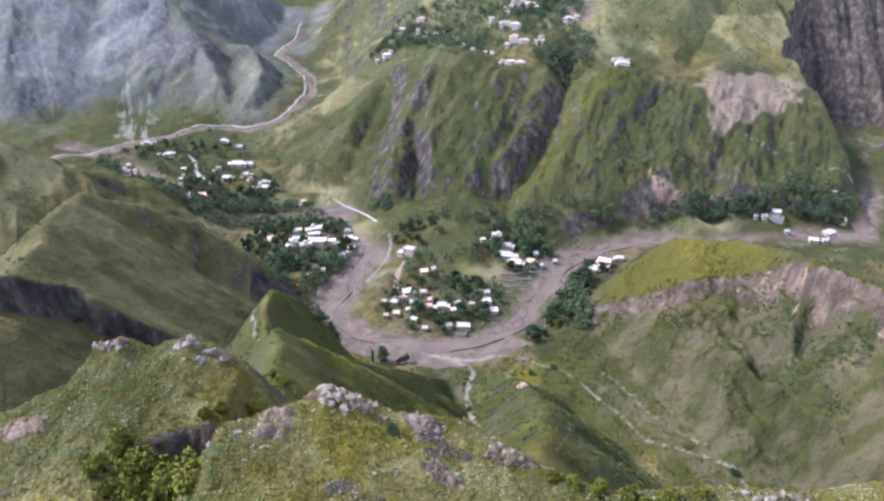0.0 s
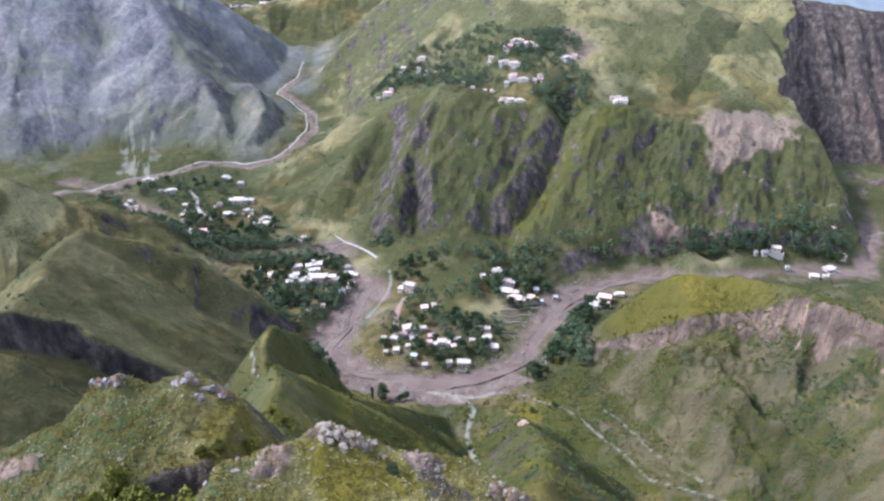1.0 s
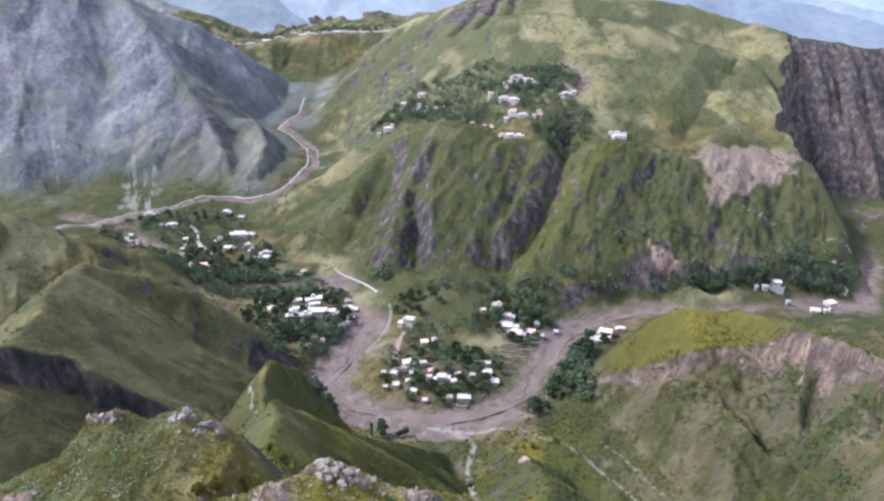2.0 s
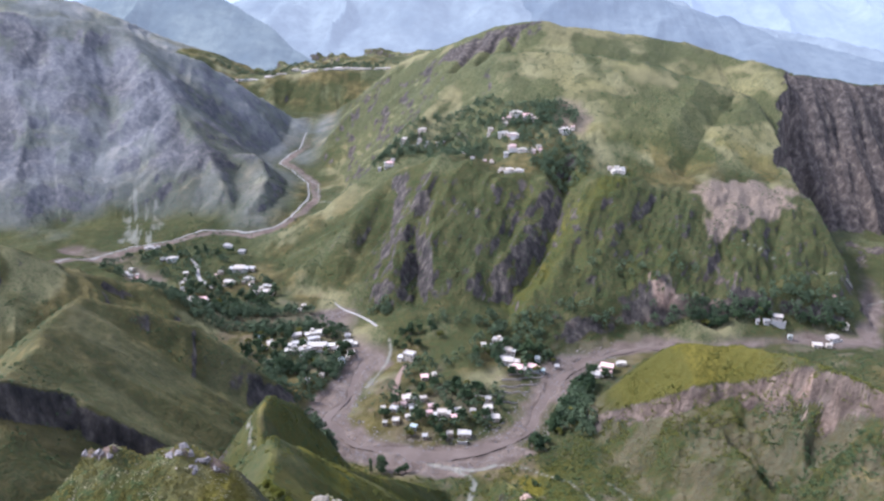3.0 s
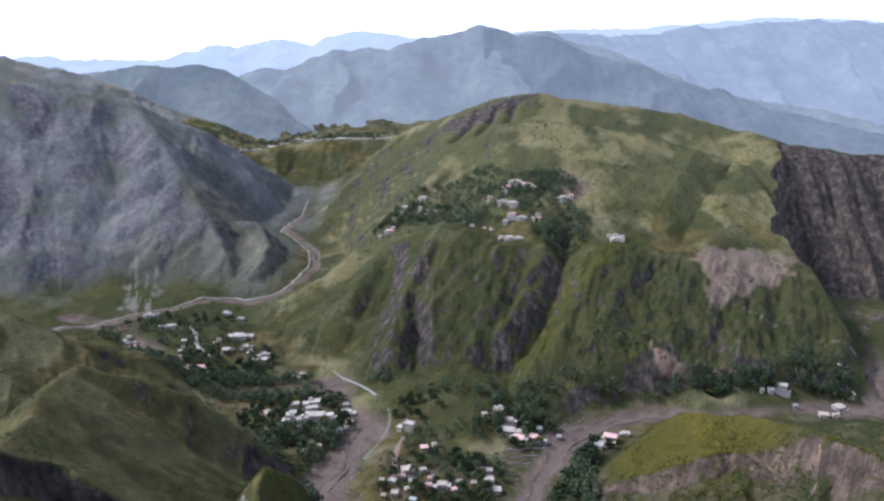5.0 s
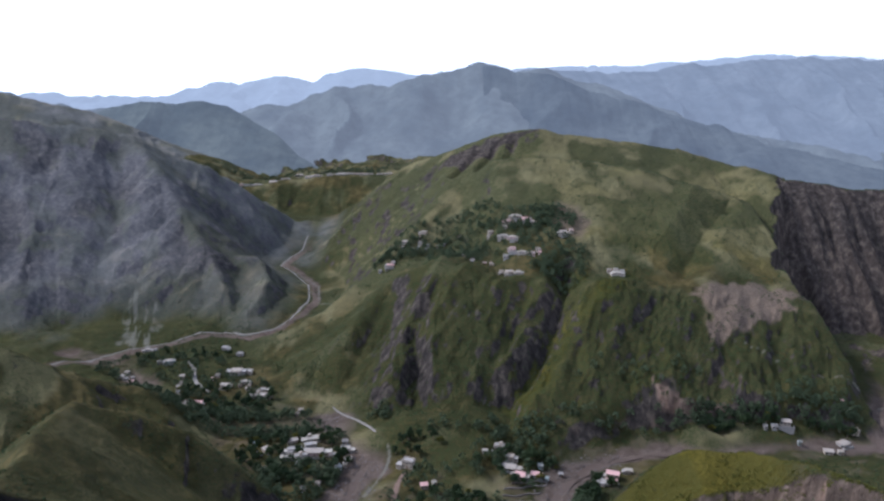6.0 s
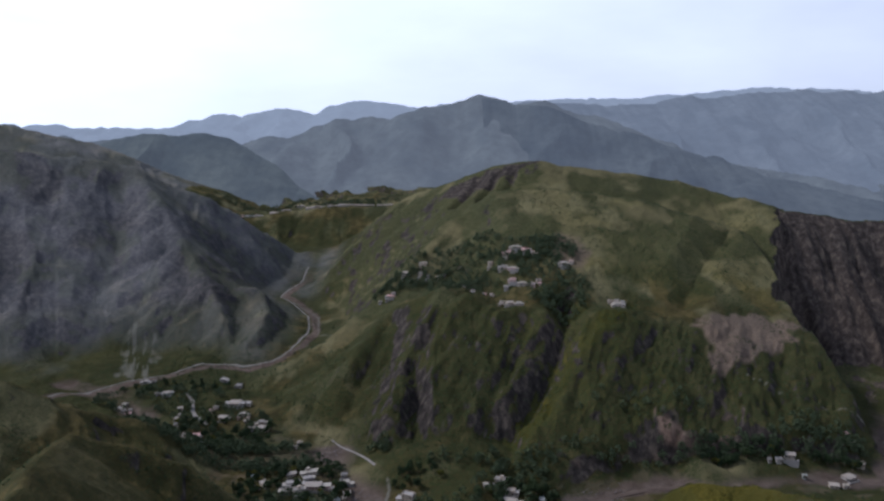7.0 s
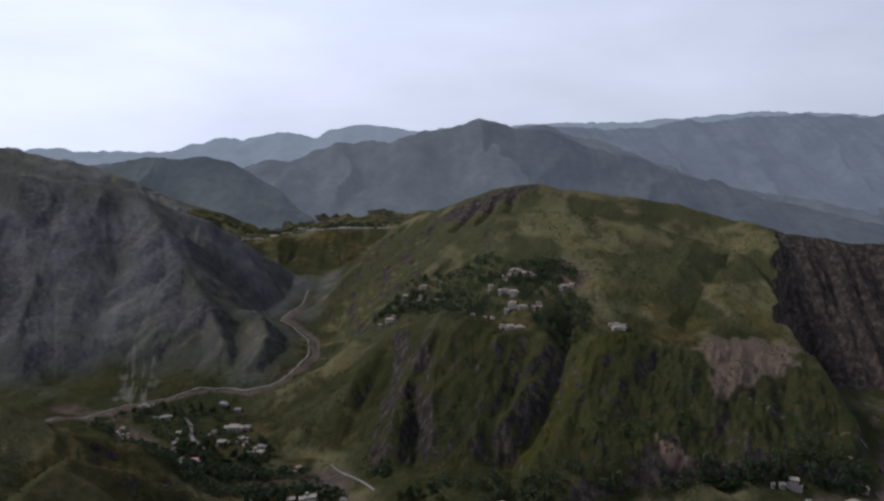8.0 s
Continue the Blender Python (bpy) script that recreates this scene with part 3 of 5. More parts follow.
rim_wall = smooth(0.75, 1.2, steep + 0.4 * (spots - 0.5)) * smooth(-3, 0, rd) * smooth(6, 3, rd - 4 * smooth(175, 200, GX) + 6 * (spots - 0.5)) * smooth(100, 112, GX) * smooth(450, 440, GY)
rock = np.maximum(rock * (1 - 0.75 * right_hill), np.maximum(0.9 * face, 0.85 * rim_wall))
# pale: where haze is coloured onto the slopes beyond the brook
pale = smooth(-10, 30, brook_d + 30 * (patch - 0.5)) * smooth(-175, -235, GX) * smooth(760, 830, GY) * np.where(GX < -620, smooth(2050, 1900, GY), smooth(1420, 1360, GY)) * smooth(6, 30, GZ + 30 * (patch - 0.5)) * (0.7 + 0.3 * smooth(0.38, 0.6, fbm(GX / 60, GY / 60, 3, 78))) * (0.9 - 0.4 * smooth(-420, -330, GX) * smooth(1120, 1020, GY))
cliffs = smooth(-3, 5, GX - np.interp(GY, [600, 640, 680, 700, 735, 765, 790, 805, 855, 905, 975, 1010], [385, 392, 406, 402, 398, 384, 372, 378, 410, 416, 455, 475]) + 36 * (fbm(GX / 30, GY / 30, 4, 56, 0.6) - 0.5)) * smooth(640, 700, GY) * smooth(1010, 985, GY)
rock = np.maximum(rock, 0.75 * cliffs * smooth(0.2, 0.6, steep + 0.5 * (spots - 0.5)))
crags = smooth(0.7, 1.2, steep + 0.7 * (spots - 0.5)) * smooth(555, 562, GY) * smooth(616, 602, GY) * smooth(95, 120, GX) * smooth(290, 262, GX) * smooth(0.36, 0.52, fbm(GX / 20, GY / 14, 3, 75)) * (0.35 + 0.65 * smooth(130, 150, GX) * smooth(215, 190, GX))
rock = np.maximum(rock, 0.9 * crags)
lower = np.maximum(smooth(575, 605, GY) * smooth(735, 700, GY) * smooth(-110, -60, GX), smooth(528, 545, GY + 16 * (spots - 0.5)) * smooth(620, 600, GY) * smooth(26, 50, GX) * smooth(400, 360, GX) * (1 - smooth(22, 14, river_d)))
spur_d = along(GX, GY, [(190, 735, 0), (174, 715, 0), (145, 690, 0), (112, 655, 0), (92, 622, 0), (66, 592, 0)])[0] + 10 * (spots - 0.5)
rock = np.where(lower > 0.3, 0.62 * rock, rock)
rock = np.maximum(rock, 0.6 * lower * smooth(0.7, 1.1, steep + 0.9 * (spots - 0.5)) * smooth(0.42, 0.58, fbm(GX / 18, GY / 18, 4, 79)))
peak = smooth(1.0, 0.4, np.hypot((GX - 60) / 90, (GY - 1075) / 45) + 1.2 * (spots - 0.5))
rock = np.maximum(rock, 0.75 * peak)
inside = smooth(0, 8, GY - 404) * smooth(-72, -60, GX) * smooth(96, 80, GX) * smooth(520, 505, GY)
gravel = smooth(20, 13, river_d + 14 * (spots - 0.5) + 7 * inside + 7 * smooth(100, 125, GX) - 9 * smooth(412, 398, GY)) * smooth(7, 2, GZ)
gravel = np.maximum(gravel, smooth(8, 4, brook_d + 8 * (spots - 0.5)) * smooth(1260, 1160, GY))
gravel = gravel * (1 - 0.75 * smooth(-105, -140, GX) * smooth(555, 570, GY) * smooth(690, 670, GY))
shelf = smooth(0.9, 0.6, np.abs((GY - 410) / 60 - 0.0)) * smooth(100, 125, GX) * smooth(215, 195, GX) * smooth(1, -2, rd)
upper = smooth(740, 800, GY) * smooth(1080, 1000, GY) * smooth(60, 160, GX) * (1 - cliffs)
# the last term brightens the spur's west-facing grass, sunlight put into the colour
lush = np.clip(0.8 * smooth(-160, -60, GX + 0.3 * (GY - 250)) * smooth(0.42, 0.62, patch) * smooth(0.9, 0.5, steep) * smooth(460, 380, GY) + 0.7 * smooth(150, 130, GY) + 0.2 * right_hill + 0.5 * smooth(140, 160, GY) * smooth(380, 340, GY) * smooth(-75, -60, GX) * smooth(95, 70, GX) + 0.6 * smooth(215, 235, GY) * smooth(372, 350, GY) * smooth(-108, -98, GX) * smooth(70, 55, GX) * smooth(0.3, 0.55, fbm(GX / 16, GY / 16, 3, 81)) + 0.62 * shelf + 0.65 * upper * smooth(0.26, 0.66, spots * 0.3 + patch * 0.7) + 0.5 * smooth(-560, -640, GX) * smooth(880, 960, GY)
               + 0.5 * smooth(0.1, 0.5, east) * smooth(540, 590, GY) * smooth(760, 730, GY) * smooth(30, 60, GX) * smooth(230, 200, GX), 0, 1)
slide = smooth(1.0, 0.75, np.hypot((GX - 262 - 0.85 * (GY - 655)) / (52 * np.clip((GY - 648) / 62, 0.1, 1.0)), np.maximum(0, GY - 728) / 22) + 0.9 * (spots - 0.5)) * smooth(645, 660, GY)
bare = 0.7 * smooth(1.0, 0.5, np.hypot((GX - 150) / 26, (GY - 830) / 40) + 0.7 * (spots - 0.5))
wash = smooth(1.0, 0.6, np.hypot((GX + 372 + 0.3 * (GY - 840)) / 26, (GY - 840) / 90) + 1.1 * (spots - 0.5))
soil = 0.3 * smooth(0.55, 0.7, spots) * smooth(9, 5, GZ) * (1 - gravel) * smooth(700, 600, GY)
soil = np.maximum(np.maximum(soil, 0.9 * slide), bare)
soil = np.maximum(soil, 0.26 * right_hill * (1 - shelf) * smooth(0.34, 0.6, fbm(GX / 10, GY / 10, 4, 77)))
# dry patches; the second term pales the farther grass in place of haze
dry = np.maximum(smooth(0.50, 0.7, fbm(GX / 35, GY / 35, 4, 63)) * (0.35 * smooth(120, 200, GY) + 0.65 * smooth(430, 480, GY)) * (1 - 0.8 * shelf) * (1 - 0.7 * right_hill) * (1 - 0.8 * lower), 0.8 * smooth(740, 840, GY) * np.where(GX < -190, 0.75 * pale, smooth(-190, -120, GX)) * (1 - cliffs))
vale = smooth(-190, -230, GX) * smooth(660, 690, GY) * smooth(40, 25, GZ)
dry = dry * (1 - 0.8 * vale)
scrub = np.clip(0.9 * vale + smooth(0.35, 0.6, fbm(GX / 40, GY / 40, 4, 64)) + smooth(0.6, 0.9, steep) * smooth(250, 320, GY), 0, 1) * (1 - 0.6 * shelf)
# grass along the spur's crest, coloured brighter for the light it catches
lush = np.maximum(lush, 0.9 * smooth(17, 8, spur_d))
# cliffs count in full here: the precipice's shade is coloured in as scrub
scrub = np.maximum(np.maximum(scrub, 0.95 * lower * smooth(6, 16, spur_d)), np.maximum(cliffs, 1.0 * right_hill * (1 - shelf) * smooth(0.36, 0.52, fbm(GX / 22, GY / 22, 4, 82))))
red = smooth(0.40, 0.6, fbm(GX / 22, GY / 22, 3, 65)) * np.maximum(0.9 * face * (0.3 + 0.7 * smooth(172, 182, GX)) * smooth(0.42, 0.56, fbm(GX / 11, GY / 11, 3, 73)), 0.8 * crags)
dry = np.maximum(dry, 0.42 * smooth(140, 128, GY) * smooth(0.36, 0.58, fbm(GX / 9, GY / 9, 4, 80)))
near_flanks = np.maximum(smooth(-112, -104, GX) * smooth(30, 10, GX) * smooth(200, 225, GY) * smooth(395, 385, GY), 0.55 * smooth(-112, -125, GX) * smooth(470, 450, GY) * smooth(150, 200, GY))
rock = rock * (1 - 0.85 * near_flanks)
scrub = np.maximum(scrub, 0.8 * near_flanks * smooth(0.5, 1.0, steep) * smooth(-118, -108, GX))
scrub = scrub * (1 - 0.4 * smooth(-112, -125, GX) * smooth(620, 590, GY))
crop = np.where(GY < 150, outcrop(GX, GY), 0)
pit = smooth(0.45, 0.8, np.hypot((GX + 47) / 9, (GY - 103) / 6.5)) * smooth(1.5, 1.1, np.hypot((GX + 47) / 9, (GY - 103) / 6.5)) * smooth(100, 105, GY)
rock = np.maximum(rock, np.maximum(crop, 0.9 * pit))
red = np.maximum(np.maximum(red, 0.5 * crop), np.maximum(0.06 * cliffs, 0.26 * np.maximum(face, rim_wall)))
track = 0.75 * wash * smooth(0.45, 0.58, fbm((GX + 0.35 * GY) / 5, GY / 45, 3, 74))
fine_spots = fbm(GX / 3, GY / 3, 3, 70)


def mark(line, width):
    """Wears a path or a stony stream bed into the ground's cover."""
    ys = [p[1] for p in line]
    rows = (rows_y > min(ys) - 12) & (rows_y < max(ys) + 12)
    d = along(GX[rows], GY[rows], [(x, y, 0) for x, y in line])[0]
    track[rows] = np.maximum(track[rows], smooth(width * 0.5 + 0.7, width * 0.5 - 0.4, d + 2.4 * (fine_spots[rows] - 0.5)))


mark([(36, 389), (54, 381), (79, 368), (93, 346), (106, 328), (117, 306), (131, 300), (146, 294), (159, 285), (164, 264), (170, 245)], 0.7)
mark([(98, 374), (112, 355), (123, 330), (136, 314), (152, 299)], 0.2)
mark([(4, 388), (17, 376), (20, 367), (15, 348), (16, 335), (18, 318), (20, 300)], 2.4)
mark([(-8, 392), (4, 388), (20, 384), (34, 388)], 3.0)
mark([(-114, 380), (-117, 362), (-118, 346), (-118, 334), (-117, 320), (-116, 305)], 0.9)
mark([(-95, 306), (-95, 298), (-91, 290), (-90, 282), (-85, 273)], 0.5)
mark([(290, 655), (303, 647), (317, 640)], 0.6)
mark([(347, 634), (366, 630), (387, 630), (415, 635), (440, 640)], 0.8)
mark([(-245, 1100), (-180, 1010), (-166, 930), (-120, 890), (-86, 866)], 1.2)
mark([(-46, 552), (-43, 538), (-45, 525), (-52, 505), (-59, 486)], 1.4)
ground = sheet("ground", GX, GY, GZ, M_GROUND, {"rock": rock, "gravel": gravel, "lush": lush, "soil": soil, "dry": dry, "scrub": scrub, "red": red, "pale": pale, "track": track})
tagged(ground, "grassy rocky valley slopes with gravelly river bed", "ground", kind="structure")


def band(name, line, widths, mat, lift, label, category, step=4.0, follow=None):
    """A strip along a line in plan, lying on the ground or at the line's own level."""
    pts = []
    for (ax, ay, *_), (bx, by, *_) in zip(line, line[1:]):
        n = max(1, int(math.hypot(bx - ax, by - ay) / step))
        pts += [(ax + (bx - ax) * k / n, ay + (by - ay) * k / n) for k in range(n)]
    pts.append(tuple(line[-1][:2]))
    p = np.array(pts)
    for _ in range(3 if len(p) > 6 else 0):
        p[1:-1] = 0.25 * p[:-2] + 0.5 * p[1:-1] + 0.25 * p[2:]
    t = np.gradient(p, axis=0)
    t /= np.linalg.norm(t, axis=1)[:, None] + 1e-9
    side = np.stack([-t[:, 1], t[:, 0]], -1)
    wob = 1 + 0.5 * (vnoise(np.arange(len(p)) * 0.35, np.zeros(len(p)), 71) - 0.5)
    across = np.linspace(-0.5, 0.5, 5)
    w = np.interp(np.linspace(0, 1, len(p)), np.linspace(0, 1, len(widths)), widths) * wob
    XS = p[:, :1] + side[:, :1] * w[:, None] * across[None, :]
    YS = p[:, 1:] + side[:, 1:] * w[:, None] * across[None, :]
    ZS = level(XS, YS) + lift if follow is None else np.full(XS.shape, float(follow))
    return tagged(sheet(name, XS, YS, ZS, mat), label, category, kind="structure")


band("water", RIVER[5:], [11], M_WATER, 0, "shallow muddy brown river in its gravel bed", "river", follow=-0.45)

# ---- distance ----
def far_ridge(name, line, depth, mat, label, seed, amp):
    xs = np.linspace(line[0][0], line[-1][0], 420)
    crest = np.interp(xs, [p[0] for p in line], [p[2] for p in line])
    yc = np.interp(xs, [p[0] for p in line], [p[1] for p in line])
    crest = crest + amp * (fbm(xs / 90, xs * 0, 5, seed, 0.6) - 0.5)
    v = np.linspace(-1, 0.35, 70)[:, None]
    XS = np.repeat(xs[None, :], 70, 0)
    YS = yc[None, :] + v * depth
    fall = np.where(v < 0, -v, 2 * v)
    n = 1 - np.abs(2 * vnoise(XS / 170 + 1.2 * fbm(XS / 200, YS / 200, 3, seed + 3), YS / 500, seed + 1) - 1)
    ZS = crest[None, :] * (1 - fall) + 40 * fall + (n - 0.6) * amp * 2.2 * np.sin(np.clip(fall, 0, 1) * math.pi) + 0.35 * amp * (fbm(XS / 45, YS / 45, 4, seed + 2) - 0.5) * np.minimum(1, 6 * fall)
    return tagged(sheet(name, XS, YS, ZS, mat), label, "mountains", kind="structure")


# hills behind thicker haze get a stronger, paler emission
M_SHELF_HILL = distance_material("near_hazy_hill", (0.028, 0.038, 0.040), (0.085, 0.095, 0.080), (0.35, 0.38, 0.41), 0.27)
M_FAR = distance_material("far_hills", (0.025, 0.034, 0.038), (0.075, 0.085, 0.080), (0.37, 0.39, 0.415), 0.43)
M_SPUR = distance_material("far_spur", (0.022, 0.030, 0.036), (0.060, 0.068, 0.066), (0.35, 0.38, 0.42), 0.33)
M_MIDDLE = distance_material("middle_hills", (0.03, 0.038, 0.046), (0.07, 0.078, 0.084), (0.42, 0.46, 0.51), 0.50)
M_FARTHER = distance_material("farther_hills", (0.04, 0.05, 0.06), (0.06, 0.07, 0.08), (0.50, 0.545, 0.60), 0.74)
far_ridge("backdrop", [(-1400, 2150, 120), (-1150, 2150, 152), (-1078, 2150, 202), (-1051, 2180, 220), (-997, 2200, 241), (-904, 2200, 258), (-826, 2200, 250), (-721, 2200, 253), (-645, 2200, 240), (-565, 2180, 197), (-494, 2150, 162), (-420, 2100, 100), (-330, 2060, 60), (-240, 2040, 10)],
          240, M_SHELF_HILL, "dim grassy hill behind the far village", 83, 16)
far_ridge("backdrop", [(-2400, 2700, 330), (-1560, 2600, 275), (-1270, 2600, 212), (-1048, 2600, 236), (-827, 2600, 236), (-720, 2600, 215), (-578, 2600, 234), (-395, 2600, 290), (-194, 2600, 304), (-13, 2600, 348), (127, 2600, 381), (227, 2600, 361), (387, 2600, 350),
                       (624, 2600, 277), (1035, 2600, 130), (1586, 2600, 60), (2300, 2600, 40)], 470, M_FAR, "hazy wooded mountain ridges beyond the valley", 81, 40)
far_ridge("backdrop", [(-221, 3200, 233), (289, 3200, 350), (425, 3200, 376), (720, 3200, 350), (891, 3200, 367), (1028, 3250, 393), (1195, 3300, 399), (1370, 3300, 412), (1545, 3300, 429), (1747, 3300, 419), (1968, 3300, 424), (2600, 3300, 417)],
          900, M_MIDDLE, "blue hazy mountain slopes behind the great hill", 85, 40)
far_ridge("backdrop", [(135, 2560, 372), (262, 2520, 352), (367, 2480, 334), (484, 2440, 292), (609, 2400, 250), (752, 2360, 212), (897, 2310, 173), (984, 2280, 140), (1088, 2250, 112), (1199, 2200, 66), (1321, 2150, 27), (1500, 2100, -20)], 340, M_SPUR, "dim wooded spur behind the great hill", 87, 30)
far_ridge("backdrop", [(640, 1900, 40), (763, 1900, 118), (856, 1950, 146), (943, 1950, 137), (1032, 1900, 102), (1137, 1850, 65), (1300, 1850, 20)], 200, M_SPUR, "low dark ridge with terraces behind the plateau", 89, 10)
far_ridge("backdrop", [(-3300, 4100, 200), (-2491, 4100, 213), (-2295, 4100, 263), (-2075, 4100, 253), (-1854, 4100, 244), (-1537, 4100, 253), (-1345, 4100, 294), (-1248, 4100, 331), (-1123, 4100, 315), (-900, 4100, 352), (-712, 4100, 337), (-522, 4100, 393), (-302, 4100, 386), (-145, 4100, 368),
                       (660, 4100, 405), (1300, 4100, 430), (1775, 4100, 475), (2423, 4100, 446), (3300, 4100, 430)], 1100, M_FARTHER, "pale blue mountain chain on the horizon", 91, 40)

# ---- tracks and streams ----
M_TRACK = plain("pale_dust", (0.165, 0.145, 0.122), 0.95, 0.3, 0.3)
band("road", [(-440, 690), (-410, 722), (-386, 752), (-352, 778), (-320, 799), (-290, 822), (-262, 826), (-236, 818), (-208, 834), (-194, 856), (-187, 890), (-183, 950), (-196, 1015), (-230, 1072), (-258, 1110), (-252, 1150), (-240, 1205), (-246, 1290)],
     [2.6], M_TRACK, 0.35, "pale dirt road along the foot of the slope", "road")
band("road", [(-275, 734), (-261, 712), (-253, 687), (-245, 674), (-229, 660)], [3.5], M_TRACK, 0.3, "winding pale dirt lane up to the houses", "road")
band("road", [(-104, 632), (-81, 606), (-66, 584), (-58, 570)], [2.0], M_TRACK, 0.5, "straight pale road on the river bank", "road")
band("road", [(-30, 512), (-34, 495), (-36, 475), (-34, 455)], [4.0], plain("red_earth", (0.125, 0.080, 0.055), 0.95, 0.3, 0.3), 0.3, "red earth lane between village gardens", "road")


# ---- parts ----
def part(name, bm, mat, parent, label=""):
    mesh = bpy.data.meshes.new(name)
    bm.to_mesh(mesh)
    bm.free()
    mesh.materials.append(mat)
    ob = new(name, mesh)
    ob.parent = parent
    if label:
        tagged(ob, label)
    return ob


def box(bm, x0, y0, z0, x1, y1, z1):
    v = [bm.verts.new(c) for c in ((x0, y0, z0), (x1, y0, z0), (x1, y1, z0), (x0, y1, z0), (x0, y0, z1), (x1, y0, z1), (x1, y1, z1), (x0, y1, z1))]
    for f in ((0, 3, 2, 1), (4, 5, 6, 7), (0, 1, 5, 4), (1, 2, 6, 5), (2, 3, 7, 6), (3, 0, 4, 7)):
        bm.faces.new([v[i] for i in f])
    return bm


# ---- houses ----
WALLS = [plain("white_wash", (0.36, 0.295, 0.225), 0.85, 0.18, 0.5), plain("cream_plaster", (0.36, 0.305, 0.24), 0.85, 0.18, 0.5), plain("pink_plaster", (0.46, 0.33, 0.28), 0.85, 0.2, 0.5),
         plain("grey_block", (0.28, 0.252, 0.222), 0.9, 0.2, 0.5), plain("pale_green_plaster", (0.31, 0.335, 0.30), 0.85, 0.15, 0.5)]
ROOFS = [plain("tin_roof", (0.30, 0.25, 0.20), 0.6, 0.2, 0.5), plain("pale_concrete_roof", (0.32, 0.28, 0.225), 0.85, 0.2, 0.4), plain("red_tin_roof", (0.50, 0.30, 0.26), 0.6, 0.2, 0.5, 0.1),
         plain("grey_concrete_roof", (0.28, 0.252, 0.222), 0.9, 0.2, 0.4), plain("green_tin_roof", (0.27, 0.295, 0.265), 0.6, 0.15, 0.5)]
M_DARK = plain("dark_window", (0.03, 0.035, 0.04), 0.25, 0.3, 1.0)
M_DOOR = plain("brown_door", (0.13, 0.08, 0.05), 0.6, 0.3, 1.0)
M_POST = plain("grey_post", (0.45, 0.43, 0.4), 0.8, 0.2, 1.0)
WALL_WORDS = ["whitewashed", "cream", "pink", "grey block", "pale green"]
ROOF_WORDS = ["shiny tin roof", "flat concrete roof", "red tin roof", "grey flat roof", "green tin roof"]
placed = []


def house(x, y, width, turn, colour, where, rng):
    """A hill-village house: walls with openings set into them, slab or pitched tin roof, veranda on some."""
    width *= 0.85 if y > 1500 else 0.62
    turn += rng.uniform(-14, 14)
    depth = width * rng.uniform(0.5, 0.75) if width > 8 else width * rng.uniform(0.75, 1.0)
    storeys = 2 if rng.random() < 0.3 and width > 7 and y < 600 and x < 200 else 1
    height = 3.0 * storeys
    roof_kind = colour if rng.random() < 0.45 else rng.choice([0, 0, 1, 1, 1, 2, 3, 3, 3])
    pitched = roof_kind in (0, 2, 4) and rng.random() < 0.6
    base = new("house")
    c, s = math.cos(radians(turn)), math.sin(radians(turn))
    corners = [(x + i * width / 2 * c - j * depth / 2 * s, y + i * width / 2 * s + j * depth / 2 * c) for i in (-1, 1) for j in (-1, 1)]
    level = [at(*p) for p in corners] + [at(x, y)]
    ground_z = sum(level) / len(level)
    low = min(level) - ground_z - 0.6
    base.matrix_world = pose(x, y, ground_z, 0, 0, turn)
    w, d = width / 2, depth / 2
    part("wall", box(bmesh.new(), -w, -d, low, w, d, height), WALLS[colour], base)
    if pitched:
        bm = bmesh.new()
        o, up = 0.6, 0.22 * depth
        lower = [(-w - o, -d - o), (w + o, -d - o), (w + o, d + o), (-w - o, d + o)]
        a = [bm.verts.new((px, py, height - 0.05)) for px, py in lower]
        b = [bm.verts.new((px, py, height + 0.12)) for px, py in lower]
        r0, r1 = bm.verts.new((-w - o, 0, height + up)), bm.verts.new((w + o, 0, height + up))
        for f in ((a[3], a[2], a[1], a[0]), (b[0], b[1], r1, r0), (b[2], b[3], r0, r1), (b[1], b[2], r1), (b[3], b[0], r0)):
            bm.faces.new(f)
        for k in range(4):
            bm.faces.new((a[k], a[(k + 1) % 4], b[(k + 1) % 4], b[k]))
        roof = part("roof", bm, ROOFS[roof_kind], base, ROOF_WORDS[roof_kind])
        ribs = bmesh.new()
        n = int(width / 1.2)
        for k in range(n + 1):
            px = -w + k * width / max(1, n)
            for sgn in (-1, 1):
                v = [ribs.verts.new(q) for q in ((px - 0.06, sgn * (d + o), height + 0.2), (px + 0.06, sgn * (d + o), height + 0.2), (px + 0.06, 0, height + up + 0.08), (px - 0.06, 0, height + up + 0.08))]
                ribs.faces.new(v)
        part("seam", ribs, ROOFS[roof_kind], roof)
    else:
        roof = part("roof", box(bmesh.new(), -w - 0.45, -d - 0.45, height, w + 0.45, d + 0.45, height + 0.28), ROOFS[roof_kind], base, ROOF_WORDS[roof_kind])
        bm = bmesh.new()
        for q in ((-w, -d, w, -d + 0.2), (-w, d - 0.2, w, d), (-w, -d + 0.2, -w + 0.2, d - 0.2), (w - 0.2, -d + 0.2, w, d - 0.2)):
            box(bm, q[0], q[1], height + 0.28, q[2], q[3], height + 0.28 + rng.choice([0.35, 0.8]))
        part("parapet", bm, WALLS[colour], roof)
        if width > 9 and rng.random() < 0.6:
            px, py = rng.uniform(-w + 2, w - 2), rng.uniform(-d + 1.5, d - 1.5)
            part("stair_room", box(bmesh.new(), px - 1.3, py - 1.2, height + 0.28, px + 1.3, py + 1.2, height + 2.5), WALLS[colour], roof)
    # openings on the side that looks over the valley and on one end
    n = max(2, int(width / 2.6))
    for k in range(storeys):
        z = 3.0 * k
        for i in range(n):
            px = -w + (i + 0.5) * width / n
